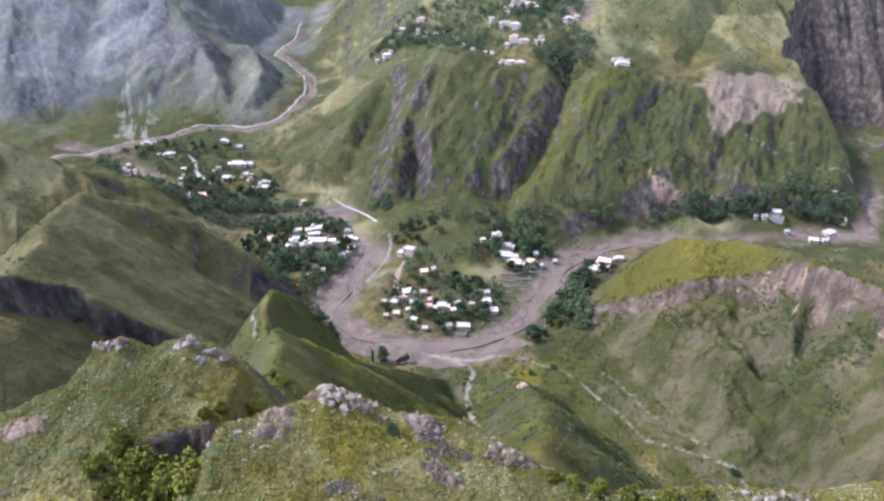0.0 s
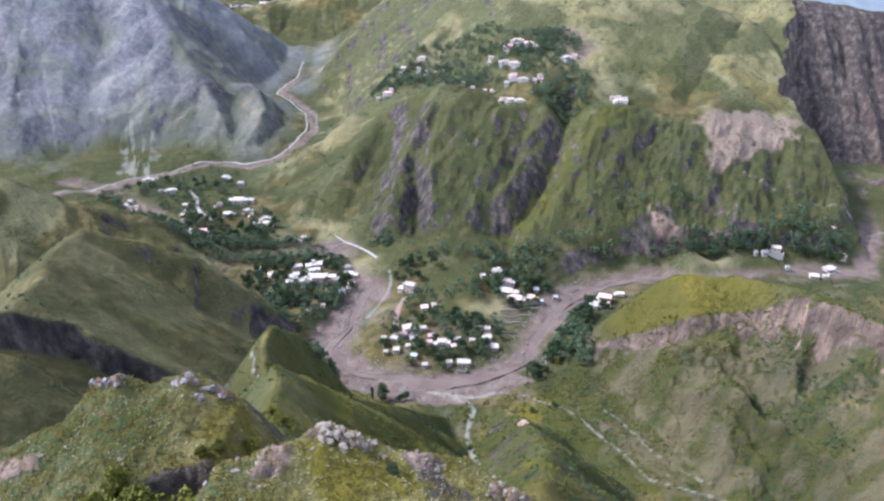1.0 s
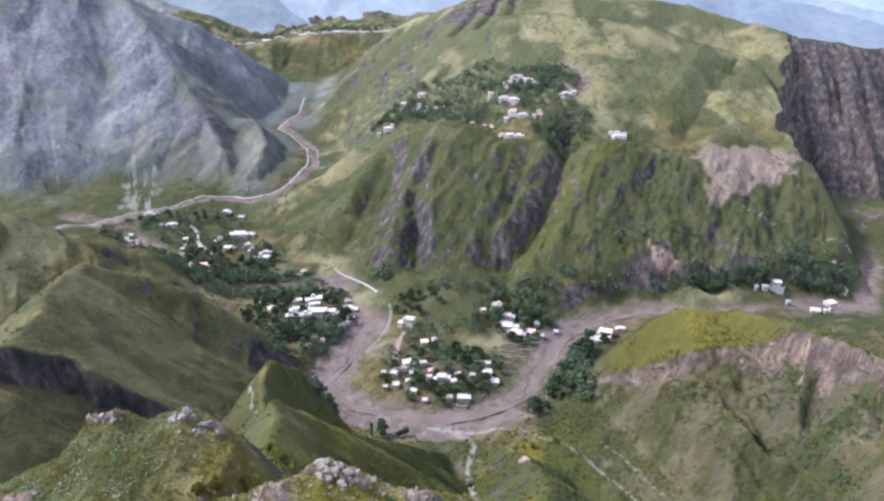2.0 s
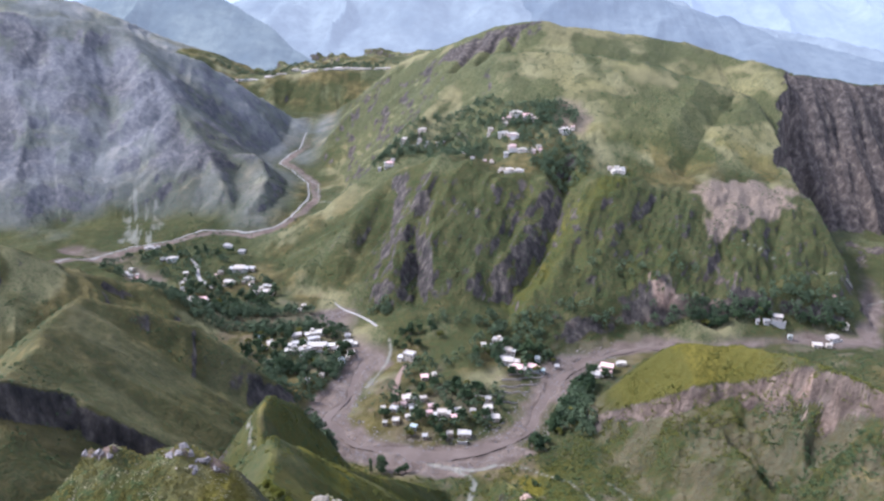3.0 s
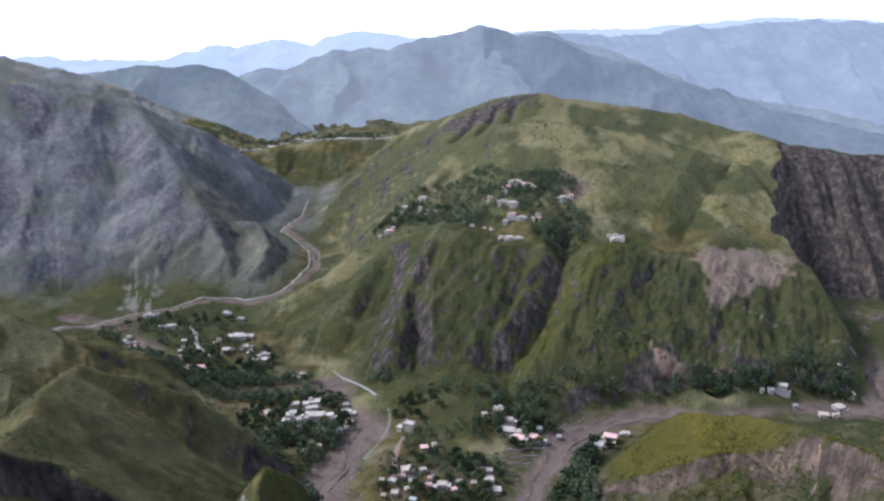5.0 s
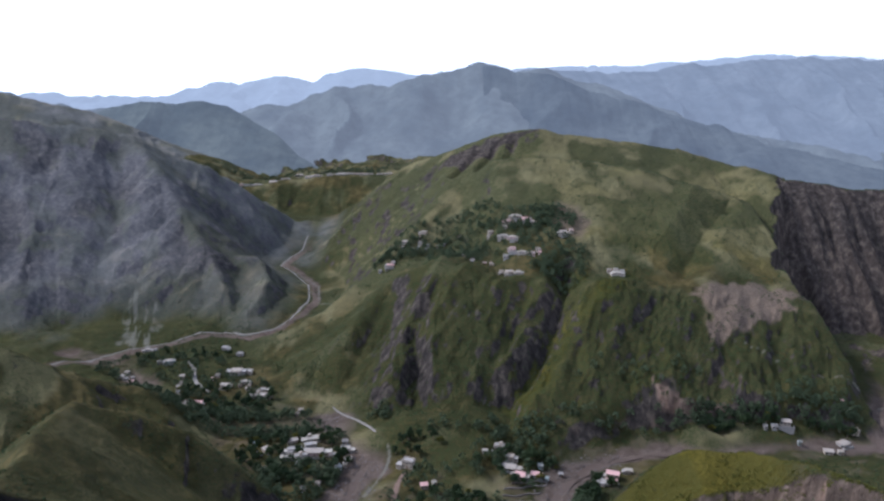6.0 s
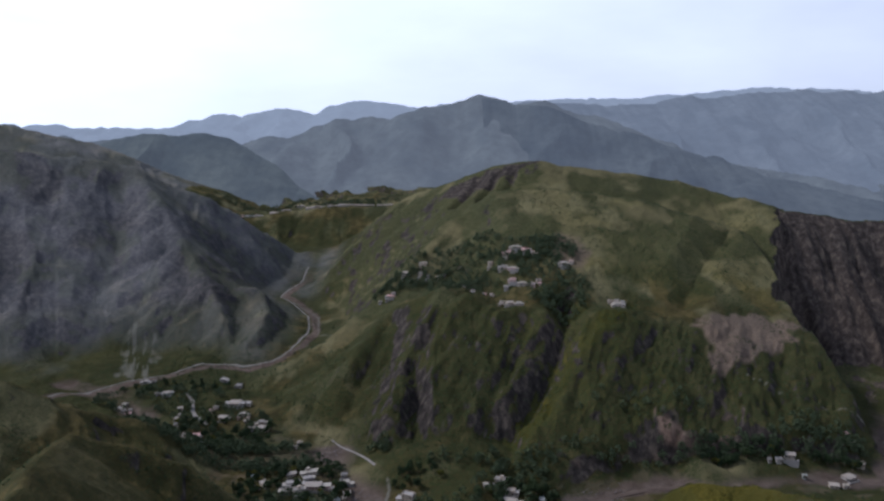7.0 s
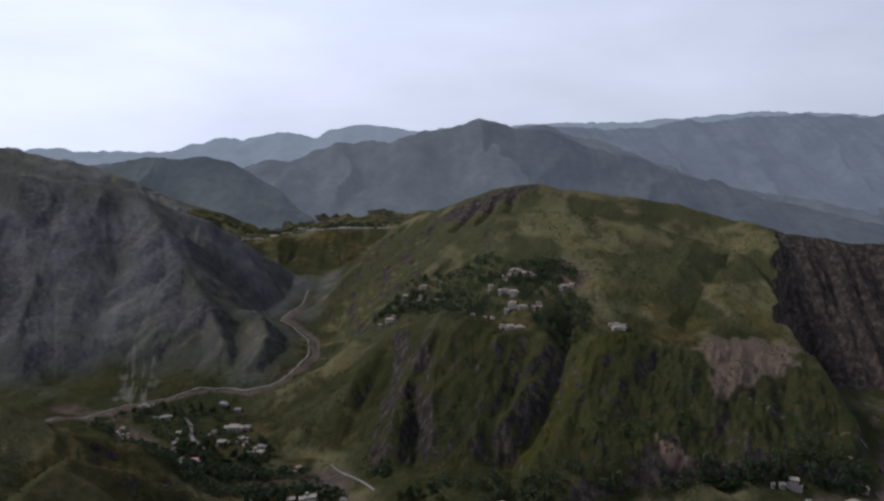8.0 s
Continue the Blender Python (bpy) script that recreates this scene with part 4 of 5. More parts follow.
            if k == 0 and i == n // 2:
                part("door", box(bmesh.new(), px - 0.5, -d - 0.04, z, px + 0.5, -d + 0.05, z + 2.1), M_DOOR, base)
                continue
            pane = part("window", box(bmesh.new(), px - 0.55, -d - 0.03, z + 0.95, px + 0.55, -d + 0.05, z + 2.15), M_DARK, base)
            part("sill", box(bmesh.new(), px - 0.65, -d - 0.14, z + 0.85, px + 0.65, -d - 0.03, z + 0.95), WALLS[colour], pane)
        part("window", box(bmesh.new(), w - 0.05, -0.5, z + 0.95, w + 0.03, 0.5, z + 2.15), M_DARK, base)
    if width > 8 and rng.random() < 0.45:
        part("veranda_roof", box(bmesh.new(), -w, -d - 2.2, 2.75, w, -d - 0.46, 2.9), ROOFS[roof_kind], base)
        for i in range(n + 1):
            px = -w + 0.15 + i * (width - 0.3) / n
            part("post", box(bmesh.new(), px - 0.1, -d - 2.1, low, px + 0.1, -d - 1.9, 2.75), M_POST, base)
    # lean-to wing and yard wall
    for sgn in (-1, 1):
        if width < 5 or rng.random() < 0.35:
            continue
        ww, wd, wh = width * rng.uniform(0.35, 0.6), depth * rng.uniform(0.6, 0.95), rng.uniform(2.3, 2.8)
        x0, x1 = sorted((sgn * (w + 0.002), sgn * (w + ww)))
        y0 = -d + rng.uniform(-1.5, 1.0)
        wing = part("wing", box(bmesh.new(), x0, y0, low, x1, y0 + wd, wh), WALLS[rng.choice([colour, colour, 3, 1])], base)
        part("wing_roof", box(bmesh.new(), x0 - (0.3 if sgn < 0 else -0.02), y0 - 0.35, wh, x1 + (0.3 if sgn > 0 else -0.02), y0 + wd + 0.3, wh + 0.18), ROOFS[rng.choice([roof_kind, 1, 3])], wing)
        part("window", box(bmesh.new(), (x0 + x1) / 2 - 0.45, y0 - 0.03, 0.9, (x0 + x1) / 2 + 0.45, y0 + 0.05, 1.9), M_DARK, wing)
    if width > 6 and rng.random() < 0.5:
        fw, fy = w * rng.uniform(0.9, 1.5), -d - rng.uniform(4.0, 6.0)
        bm = bmesh.new()
        box(bm, -fw, fy, low - 1, fw, fy + 0.25, 1.3)
        box(bm, -fw, fy + 0.25, low - 1, -fw + 0.25, -d - 2.3, 1.3)
        box(bm, fw - 0.25, fy + 0.25, low - 1, fw, -d - 2.3, 1.3)
        part("yard_wall", bm, WALLS[3], base, "grey stone yard wall")
    size = "long" if width > 13 else ("small" if width < 7.5 else "low")
    storey_word = "two-storey" if storeys == 2 else size
    tagged(base, f"{storey_word} {WALL_WORDS[colour]} house, {ROOF_WORDS[roof_kind]}, {where}", "house", f"houses {where}")
    placed.append((x, y, max(width, depth) * 0.62))


WEST = [(-140, 512, 8, 10, 0), (-146, 545, 10, -40, 0), (-157, 556, 7, -40, 4), (-122, 544, 18, 5, 3), (-110, 564, 18, 12, 1), (-105, 542, 21, 8, 2), (-114, 529, 16, 5, 0), (-90, 540, 8, -5, 0),
        (-81, 551, 12, 10, 3), (-77, 536, 8, 10, 0), (-83, 522, 7, 15, 4), (-95, 495, 5, 0, 0), (-104, 484, 5, 5, 3), (-132, 622, 7, 0, 0), (-142, 581, 5, 0, 3), (-126, 560, 9, 20, 0)]
BEND = [(-27, 521, 15, -35, 0), (-14, 490, 8, 20, 1), (-26, 460, 11, 5, 2), (-35, 446, 8, -10, 3), (-21, 445, 8, 5, 3), (-14, 459, 7, 25, 0), (-8, 449, 6, 2, 3), (0, 441, 11, 0, 0), (11, 444, 8, 0, 0),
        (-33, 434, 7, 8, 1), (-20, 427, 6, -10, 4), (-12, 418, 5, 0, 3), (22, 444, 6, 0, 0), (33, 449, 10, -6, 0), (38, 440, 8, -8, 0), (14, 421, 10, 4, 0), (-24, 436, 6, 0, 0)]
NORTH = [(52, 515, 17, -10, 0), (60, 504, 12, -8, 2), (72, 509, 9, -20, 4), (47, 539, 15, -5, 0), (34, 530, 6, 0, 1), (78, 522, 6, -10, 4), (93, 514, 5, 0, 3)]
EAST = [(132, 507, 15, -28, 0), (122, 497, 8, -30, 3), (146, 514, 9, -20, 0), (298, 580, 14, -5, 0), (286, 573, 7, 0, 3), (323, 552, 11, -10, 0), (342, 566, 13, 10, 3), (361, 581, 9, 5, 0), (360, 596, 7, 0, 0), (303, 561, 5, 0, 4)]
LEFT = [(-332, 700, 12, -5, 0), (-319, 688, 8, 5, 2), (-295, 730, 11, 15, 4), (-244, 636, 17, 0, 0), (-258, 650, 8, 10, 0), (-222, 623, 9, -10, 4), (-266, 690, 7, 0, 0), (-215, 706, 18, 5, 0), (-217, 672, 12, 0, 0),
        (-177, 653, 16, 6, 0), (-199, 682, 10, 0, 3), (-192, 664, 7, 6, 0), (-333, 770, 9, 0, 3), (-246, 770, 11, 0, 3), (-226, 758, 11, 0, 3), (-262, 668, 7, 0, 1), (-230, 690, 7, 5, 0)]
UPPER = [(-64, 846, 10, 0, 0), (-60, 850, 8, 0, 3), (-47, 882, 9, 0, 0), (-24, 896, 11, -10, 0), (-28, 878, 8, 0, 1), (-18, 872, 7, 0, 3), (-38, 868, 7, 0, 0), (-6, 866, 7, 0, 0), (56, 832, 9, 0, 0), (76, 836, 12, 0, 2), (86, 846, 12, 0, 1), (97, 838, 11, 0, 2), (104, 830, 9, 0, 2),
         (70, 812, 12, 0, 1), (80, 806, 10, 0, 2), (78, 786, 10, 5, 2), (88, 778, 9, 0, 1), (70, 780, 8, 0, 3), (99, 776, 8, 0, 2), (106, 782, 8, 0, 1), (70, 733, 12, -5, 0), (79, 730, 9, 0, 1), (62, 738, 7, 0, 0), (137, 806, 11, 10, 0), (33, 776, 7, 0, 3), (46, 780, 7, 0, 0),
         (24, 790, 6, 0, 1), (183, 736, 12, -8, 1), (177, 742, 8, 5, 0), (190, 742, 7, 0, 3), (9, 822, 6, 0, 3), (54, 772, 7, 0, 0), (-75, 838, 6, 0, 3)]
FAR = [(-318, 1706, 18, 0, 0), (-300, 1712, 16, 0, 0), (-268, 1712, 16, 0, 0), (-240, 1708, 18, 0, 0), (-222, 1712, 15, 0, 0), (-206, 1710, 20, 0, 0), (-188, 1712, 20, 0, 0), (-172, 1708, 16, 0, 1), (-150, 1712, 18, 0, 1), (-128, 1716, 16, 0, 0), (-300, 1800, 14, 0, 0),
       (-508, 1652, 16, 0, 0), (-486, 1656, 14, 0, 4), (-470, 1660, 16, 0, 0), (-450, 1664, 14, 0, 4), (-432, 1672, 16, 0, 0), (-400, 1690, 18, 0, 0), (-392, 1702, 14, 0, 3), (-372, 1704, 15, 0, 0), (-470, 1690, 14, 0, 0), (-350, 1760, 14, 0, 0)]
picker = random.Random(5)
for homes, where in ((WEST, "among riverside trees"), (BEND, "inside the river bend"), (NORTH, "below the great hill"), (EAST, "on the far river bank"),
                     (LEFT, "on the valley floor"), (UPPER, "on the hill terrace"), (FAR, "on the distant shelf")):
    for x, y, width, turn, colour in homes:
        house(x, y, width, turn, colour, where, picker)
        # a smaller neighbour against the same lane
        if width > 6 and homes is not FAR and picker.random() < 0.75:
            way, gap = radians(turn + picker.choice([0, 90, 180, 250])), 0.45 * width + 4.5
            nx, ny = x + gap * math.cos(way), y + gap * math.sin(way)
            if all(math.hypot(nx - hx, ny - hy) > hr + 2.5 for hx, hy, hr in placed):
                house(nx, ny, width * 0.6, turn, picker.choice([colour, 1, 3, 2]), where, picker)


# ---- field terraces inside the bend ----
M_DRYSTONE = plain("dry_stone", (0.17, 0.14, 0.12), 0.95, 0.35, 0.8, 0.0, 0.1)
for ax, ay, bx, by in ((42, 470, 66, 478), (44, 478, 74, 489), (46, 487, 80, 500), (52, 495, 84, 507), (24, 462, 46, 466), (30, 455, 56, 462)):
    bm = bmesh.new()
    n = 14
    for k in range(n):
        xa, ya = ax + (bx - ax) * k / n, ay + (by - ay) * k / n + 0.8 * math.sin(k * 0.9)
        xb, yb = ax + (bx - ax) * (k + 1) / n, ay + (by - ay) * (k + 1) / n + 0.8 * math.sin((k + 1) * 0.9)
        za, zb = at(xa, ya), at(xb, yb)
        v = [bm.verts.new(c) for c in ((xa, ya - 0.3, za - 0.8), (xb, yb - 0.3, zb - 0.8), (xb, yb + 0.3, zb - 0.8), (xa, ya + 0.3, za - 0.8),
                                       (xa, ya - 0.2, za + 0.9), (xb, yb - 0.2, zb + 0.9), (xb, yb + 0.2, zb + 1.0), (xa, ya + 0.2, za + 1.0))]
        for f in ((4, 5, 6, 7), (0, 1, 5, 4), (2, 3, 7, 6)) + (((3, 0, 4, 7),) if k == 0 else ()) + (((1, 2, 6, 5),) if k == n - 1 else ()):
            bm.faces.new([v[i] for i in f])
    mesh = bpy.data.meshes.new("terrace_wall")
    bm.to_mesh(mesh)
    bm.free()
    mesh.materials.append(M_DRYSTONE)
    tagged(new("terrace_wall", mesh), "low brown dry-stone wall of a field terrace", "wall", "terrace walls in the bend")

# ---- leaves, trees and shrubs ----
def leaf_material(name, dark, light):
    mat, nodes, links, bsdf = material(name)
    info, geo = nodes.new("ShaderNodeObjectInfo"), nodes.new("ShaderNodeNewGeometry")
    f = maths(nodes, links, "ADD", maths(nodes, links, "MULTIPLY", info.outputs["Random"], 0.55), maths(nodes, links, "MULTIPLY", geo.outputs["Random Per Island"], 0.45))
    links.new(mix_node(nodes, links, f, dark, light), bsdf.inputs["Base Color"])
    bsdf.inputs["Roughness"].default_value = 0.75
    bsdf.inputs["Specular IOR Level"].default_value = 0.06
    return mat


M_LEAF = leaf_material("dark_leaves", (0.020, 0.034, 0.018), (0.062, 0.084, 0.034))
M_LIGHT_LEAF = leaf_material("light_leaves", (0.056, 0.060, 0.013), (0.165, 0.148, 0.032))
M_WOODS = leaf_material("woodland_leaves", (0.028, 0.046, 0.026), (0.082, 0.100, 0.050))
M_BARK = plain("bark", (0.14, 0.10, 0.075), 0.9, 0.3, 3.0)


def tufts(points, sizes, rng, blades=5):
    """Small crossed leaves round each point, as vertex and face arrays."""
    n = len(points)
    c = np.repeat(np.asarray(points), blades, 0)
    sz = np.repeat(np.asarray(sizes), blades)
    a = rng.normal(size=(n * blades, 3))
    a /= np.linalg.norm(a, axis=1)[:, None]
    b = np.cross(a, rng.normal(size=(n * blades, 3)))
    b /= np.linalg.norm(b, axis=1)[:, None] + 1e-9
    c = c + rng.normal(size=c.shape) * sz[:, None] * 0.35
    a, b = a * sz[:, None] * 0.75, b * sz[:, None] * 0.5
    v = np.stack([c - a - b * 0.4, c + b, c + a + b * 0.3, c - b], 1).reshape(-1, 3)
    return v, np.arange(len(v)).reshape(-1, 4)


def leaf_mesh(name, verts, faces, mat):
    mesh = bpy.data.meshes.new(name)
    mesh.from_pydata(verts.tolist(), [], faces.tolist())
    mesh.materials.append(mat)
    return mesh


def limb(bm, p, q, r0, r1, sides=6):
    p, q = Vector(p), Vector(q)
    turn = (q - p).to_track_quat("Z", "Y").to_matrix()
    rings = []
    for o, r in ((p, r0), (q, r1)):
        rings.append([bm.verts.new(o + turn @ Vector((r * math.cos(2 * math.pi * k / sides), r * math.sin(2 * math.pi * k / sides), 0))) for k in range(sides)])
    for k in range(sides):
        bm.faces.new((rings[0][k], rings[0][(k + 1) % sides], rings[1][(k + 1) % sides], rings[1][k]))


def tree(height, spread, mat, seed, tall=False):
    """A tapered trunk with limbs, and a crown of many leaf clumps with gaps."""
    rng = np.random.default_rng(seed)
    base = new("tree")
    bm = bmesh.new()
    limb(bm, (0, 0, -0.6), (0.1, 0, height * 0.45), 0.03 * height, 0.018 * height)
    limb(bm, (0.1, 0, height * 0.45), (0, 0.1, height * 0.8), 0.018 * height, 0.006 * height)
    lobes = []
    for k in range(7 if not tall else 6):
        an, z = rng.uniform(0, 6.28), height * (rng.uniform(0.42, 0.85) if not tall else 0.25 + 0.12 * k)
        out = spread * (rng.uniform(0.25, 0.62) if not tall else rng.uniform(0.0, 0.3))
        tip = (out * math.cos(an), out * math.sin(an), z)
        limb(bm, (0, 0, z * 0.72), tip, 0.010 * height, 0.004 * height, 5)
        lobes.append((np.array(tip), spread * rng.uniform(0.3, 0.5)))
    lobes.append((np.array([0, 0, height * 0.85]), spread * 0.38))
    part("trunk", bm, M_BARK, base)
    pts, sizes = [], []
    for centre, radius in lobes:
        n = 26
        u = rng.normal(size=(n, 3))
        u /= np.linalg.norm(u, axis=1)[:, None]
        u[:, 2] *= 0.8 if not tall else 1.5
        pts.append(centre + u * radius * rng.uniform(0.55, 1.05, (n, 1)))
        sizes.append(rng.uniform(0.09, 0.15, n) * spread + 0.15)
    v, f = tufts(np.concatenate(pts), np.concatenate(sizes), rng, 4)
    crown = new("crown", leaf_mesh("crown", v, f, mat))
    crown.parent = base
    return base


PATTERNS = [tree(9.5, 4.6, M_LEAF, 1), tree(7.5, 4.0, M_LEAF, 2), tree(11.0, 5.0, M_LEAF, 3), tree(6.5, 3.6, M_LIGHT_LEAF, 4), tree(13.0, 2.6, M_LEAF, 5, True)]
TREE_WORDS = ["spreading dark broadleaf tree", "small round-crowned tree", "large densely leaved tree", "young light green tree", "tall slender poplar"]
GROVES = [  # x, y, spread x, spread y, how many, where
    (-112, 540, 56, 46, 80, "among the village houses"), (-2, 450, 44, 36, 42, "in the village gardens"), (60, 515, 36, 22, 24, "below the great hill"), (-20, 545, 22, 22, 14, "by the river bank"),
    (66, 410, 9, 9, 12, "on the river bank under the hill"), (82, 430, 9, 12, 15, "on the river bank under the hill"), (95, 455, 8, 14, 16, "on the river bank under the hill"), (108, 481, 9, 14, 16, "on the river bank under the hill"), (122, 502, 10, 9, 9, "on the river bank under the hill"), (-34, 380, 14, 4, 6, "at the foot of the near spur"), (292, 572, 74, 13, 46, "along the far bank"), (-225, 640, 70, 26, 44, "on the valley floor"), (-290, 745, 60, 26, 18, "beside the dirt road")]
tree_picker = random.Random(11)
count = 0
for gx, gy, sx, sy, number, where in GROVES:
    made = tries = 0
    while made < number and tries < 4000:
        tries += 1
        an, ra = tree_picker.uniform(0, 6.283), math.sqrt(tree_picker.random())
        x, y = gx + sx * ra * math.cos(an), gy + sy * ra * math.sin(an)
        if any(math.hypot(x - hx, y - hy) < hr + 1.5 for hx, hy, hr in placed):
            continue
        if along(np.array([x]), np.array([y]), RIVER)[0][0] < 14:
            continue
        k = tree_picker.choices(range(5), (4, 5, 3, 2, 1))[0]
        m = pose(x, y, at(x, y) - 0.3, tree_picker.uniform(-3, 3), tree_picker.uniform(-3, 3), tree_picker.uniform(0, 360))
        scale = tree_picker.uniform(0.65, 1.05)
        PATTERNS[k].scale = (scale, scale, scale)
        tagged(copy_thing(PATTERNS[k], m), f"{TREE_WORDS[k]} {where}", "tree", f"trees {where}")
        made += 1
        count += 1
for ob in PATTERNS:
    for o in (*ob.children_recursive, ob):
        bpy.data.objects.remove(o)


def scatter(name, points, sizes, mat, label, seed, category, blades=5, flat=0.75):
    """Uncounted plants as one object of leaf tufts."""
    rng = np.random.default_rng(seed)
    v, f = tufts(points, sizes, rng, blades)
    return tagged(new(name, leaf_mesh(name, v, f, mat)), label, category, kind="stuff")


def bunches(xy, size, per, rng, lift=0.45):
    """Tuft centres for low round shrubs at the places xy."""
    z = level(xy[:, 0], xy[:, 1])
    n = len(xy)
    s = size * rng.uniform(0.6, 1.4, n)
    u = rng.normal(size=(n, per, 3))
    u /= np.linalg.norm(u, axis=2)[:, :, None]
    u[:, :, 2] = np.abs(u[:, :, 2]) * 0.9
    p = np.stack([xy[:, 0], xy[:, 1], z], -1)[:, None, :] + u * s[:, None, None] * rng.uniform(0.5, 1.0, (n, per, 1))
    return p.reshape(-1, 3), np.repeat(s * lift, per)


rng = np.random.default_rng(21)
# shrubs over the middle slopes
xy = np.stack([rng.uniform(-330, 430, 40000), rng.uniform(200, 1000, 40000)], -1)
keep = (fbm(xy[:, 0] / 30, xy[:, 1] / 30, 3, 64) > 0.47) & (along(xy[:, 0], xy[:, 1], RIVER)[0] > 24) & (np.abs(xy[:, 0]) < 0.75 * xy[:, 1])
keep &= ~((brink(xy[:, 0], xy[:, 1])[0] < 4) & (xy[:, 0] > 90) & (xy[:, 1] < 455))
keep &= ~((np.abs(xy[:, 0] - 20) < 60) & (np.abs(xy[:, 1] - 480) < 70))
p, s = bunches(xy[keep][:11000], 1.15, 5, rng)
scatter("shrubs", p, s, M_LEAF, "dark green scrub scattered over the hillsides", 22, "shrubs", 3)
# light shrubs on the right-hand shelf and the near spurs
xy = np.stack([rng.uniform(-110, 260, 30000), rng.uniform(150, 445, 30000)], -1)
keep = (fbm(xy[:, 0] / 12, xy[:, 1] / 12, 3, 66) > 0.5) & (along(xy[:, 0], xy[:, 1], RIVER)[0] > 26) & (np.abs(xy[:, 0]) < 0.75 * xy[:, 1])
p, s = bunches(xy[keep][:9000], 0.85, 6, rng)
scatter("shrubs", p, s, M_LIGHT_LEAF, "yellowish green shrubs on the near slopes", 23, "shrubs", 3)
# dark bushes in the gullies of the right hill
xy = np.stack([rng.uniform(100, 260, 16000), rng.uniform(230, 400, 16000)], -1)
keep = (gashes(xy[:, 0], xy[:, 1]) < 0.35) & (brink(xy[:, 0], xy[:, 1])[0] > 12) & (fbm(xy[:, 0] / 9, xy[:, 1] / 9, 3, 72) > 0.45)
p, s = bunches(xy[keep][:620], 1.0, 8, rng)
scatter("shrubs", p, s, M_LEAF, "dark bushes filling the gullies of the hill", 25, "shrubs", 3)
# bushes that hang over the rim and grow on the ledges of the right hill
xy = np.stack([rng.uniform(98, 240, 9000), rng.uniform(330, 440, 9000)], -1)
rim_d = brink(xy[:, 0], xy[:, 1])[0]
keep = (rim_d > -7) & (rim_d < 18) & (fbm(xy[:, 0] / 7, xy[:, 1] / 7, 3, 76) > 0.5)
p, s = bunches(xy[keep][:900], 0.95, 7, rng)
scatter("shrubs", p, s, M_LIGHT_LEAF, "olive bushes on the ledges below the rim", 26, "shrubs", 3)
# woods round the upper village, the shelf and the foot of the slopes
spots_xy = []
for gx, gy, sx, sy, n in ((-10, 880, 80, 40, 150), (70, 830, 90, 30, 130), (125, 765, 34, 40, 110), (-40, 870, 50, 18, 60), (40, 800, 60, 20, 50), (-110, 500, 34, 46, 120), (-80, 510, 16, 30, 40), (0, 470, 45, 60, 60), (-120, 575, 60, 14, 60), (-190, 600, 90, 14, 150), (-250, 650, 90, 50, 160), (-300, 720, 70, 40, 90), (60, 520, 40, 30, 50), (40, 566, 60, 10, 24), (235, 570, 45, 9, 50), (200, 572, 60, 10, 24), (250, 578, 40, 12, 80), (330, 585, 50, 16, 80), (60, 556, 34, 12, 26), (-70, 352, 8, 20, 34), (120, 571, 34, 8, 12), (180, 612, 60, 16, 16), (-60, 590, 14, 20, 26), (300, 574, 70, 12, 60), (340, 600, 50, 14, 30), (-200, 612, 90, 10, 100), (-190, 578, 80, 8, 60), (98, 446, 10, 34, 80), (84, 440, 8, 20, 24), (104, 478, 8, 20, 24), (-330, 1795, 220, 60, 220), (-180, 1750, 120, 22, 70), (110, 830, 46, 24, 90), (-480, 1660, 60, 20, 70)):
    ra, an = np.sqrt(rng.random(n)), rng.uniform(0, 6.283, n)
    spots_xy.append(np.stack([gx + sx * ra * np.cos(an), gy + sy * ra * np.sin(an)], -1))
xy = np.concatenate(spots_xy)
clear = np.ones(len(xy), bool)
for hx, hy, hr in placed:
    clear &= np.hypot(xy[:, 0] - hx, xy[:, 1] - hy) > hr + 1
clear &= along(xy[:, 0], xy[:, 1], RIVER)[0] > np.where(xy[:, 0] < -105, 7, 16)
xy = xy[clear]
z = level(xy[:, 0], xy[:, 1])
pts, sizes = [], []
for k in range(26):
    h = rng.uniform(0.25, 1.0, len(xy))
    wide = 2.4 * np.sin(np.clip(h, 0.1, 0.95) * math.pi) + 0.4
    an = rng.uniform(0, 6.283, len(xy))
    pts.append(np.stack([xy[:, 0] + wide * np.cos(an), xy[:, 1] + wide * np.sin(an), z + 7.5 * h], -1))
    sizes.append(rng.uniform(0.7, 1.3, len(xy)))
scatter("woods", np.concatenate(pts), np.concatenate(sizes), M_WOODS, "dark green woods round the upper houses and lanes", 24, "woods", 3)

# ---- near ground: stones, bushes, grass ----
def rock_material(name, dark, light):
    mat, nodes, links, bsdf = material(name)
    P = nodes.new("ShaderNodeTexCoord").outputs["Object"]
    a, b = noise_node(nodes, links, P, 1.1, 5, 0.65), noise_node(nodes, links, P, 7.0, 4, 0.7)
    col = ramp_node(nodes, links, a, [(0.32, dark), (0.62, light)])
    lichen = ramp_node(nodes, links, b, [(0.55, (0, 0, 0)), (0.7, (1, 1, 1))])
    col = mix_node(nodes, links, maths(nodes, links, "MULTIPLY", lichen, 0.35), col, (0.10, 0.10, 0.06))
    links.new(col, bsdf.inputs["Base Color"])
    bsdf.inputs["Roughness"].default_value = 0.9
    bump_node(nodes, links, b, 0.7, 0.08, bsdf)
    return mat


M_ROCK = rock_material("weathered_rock", (0.060, 0.048, 0.034), (0.205, 0.163, 0.112))
M_RED_ROCK = rock_material("reddish_rock", (0.13, 0.085, 0.058), (0.34, 0.225, 0.155))
M_DARK_ROCK = rock_material("dark_rock", (0.05, 0.042, 0.04), (0.19, 0.155, 0.135))


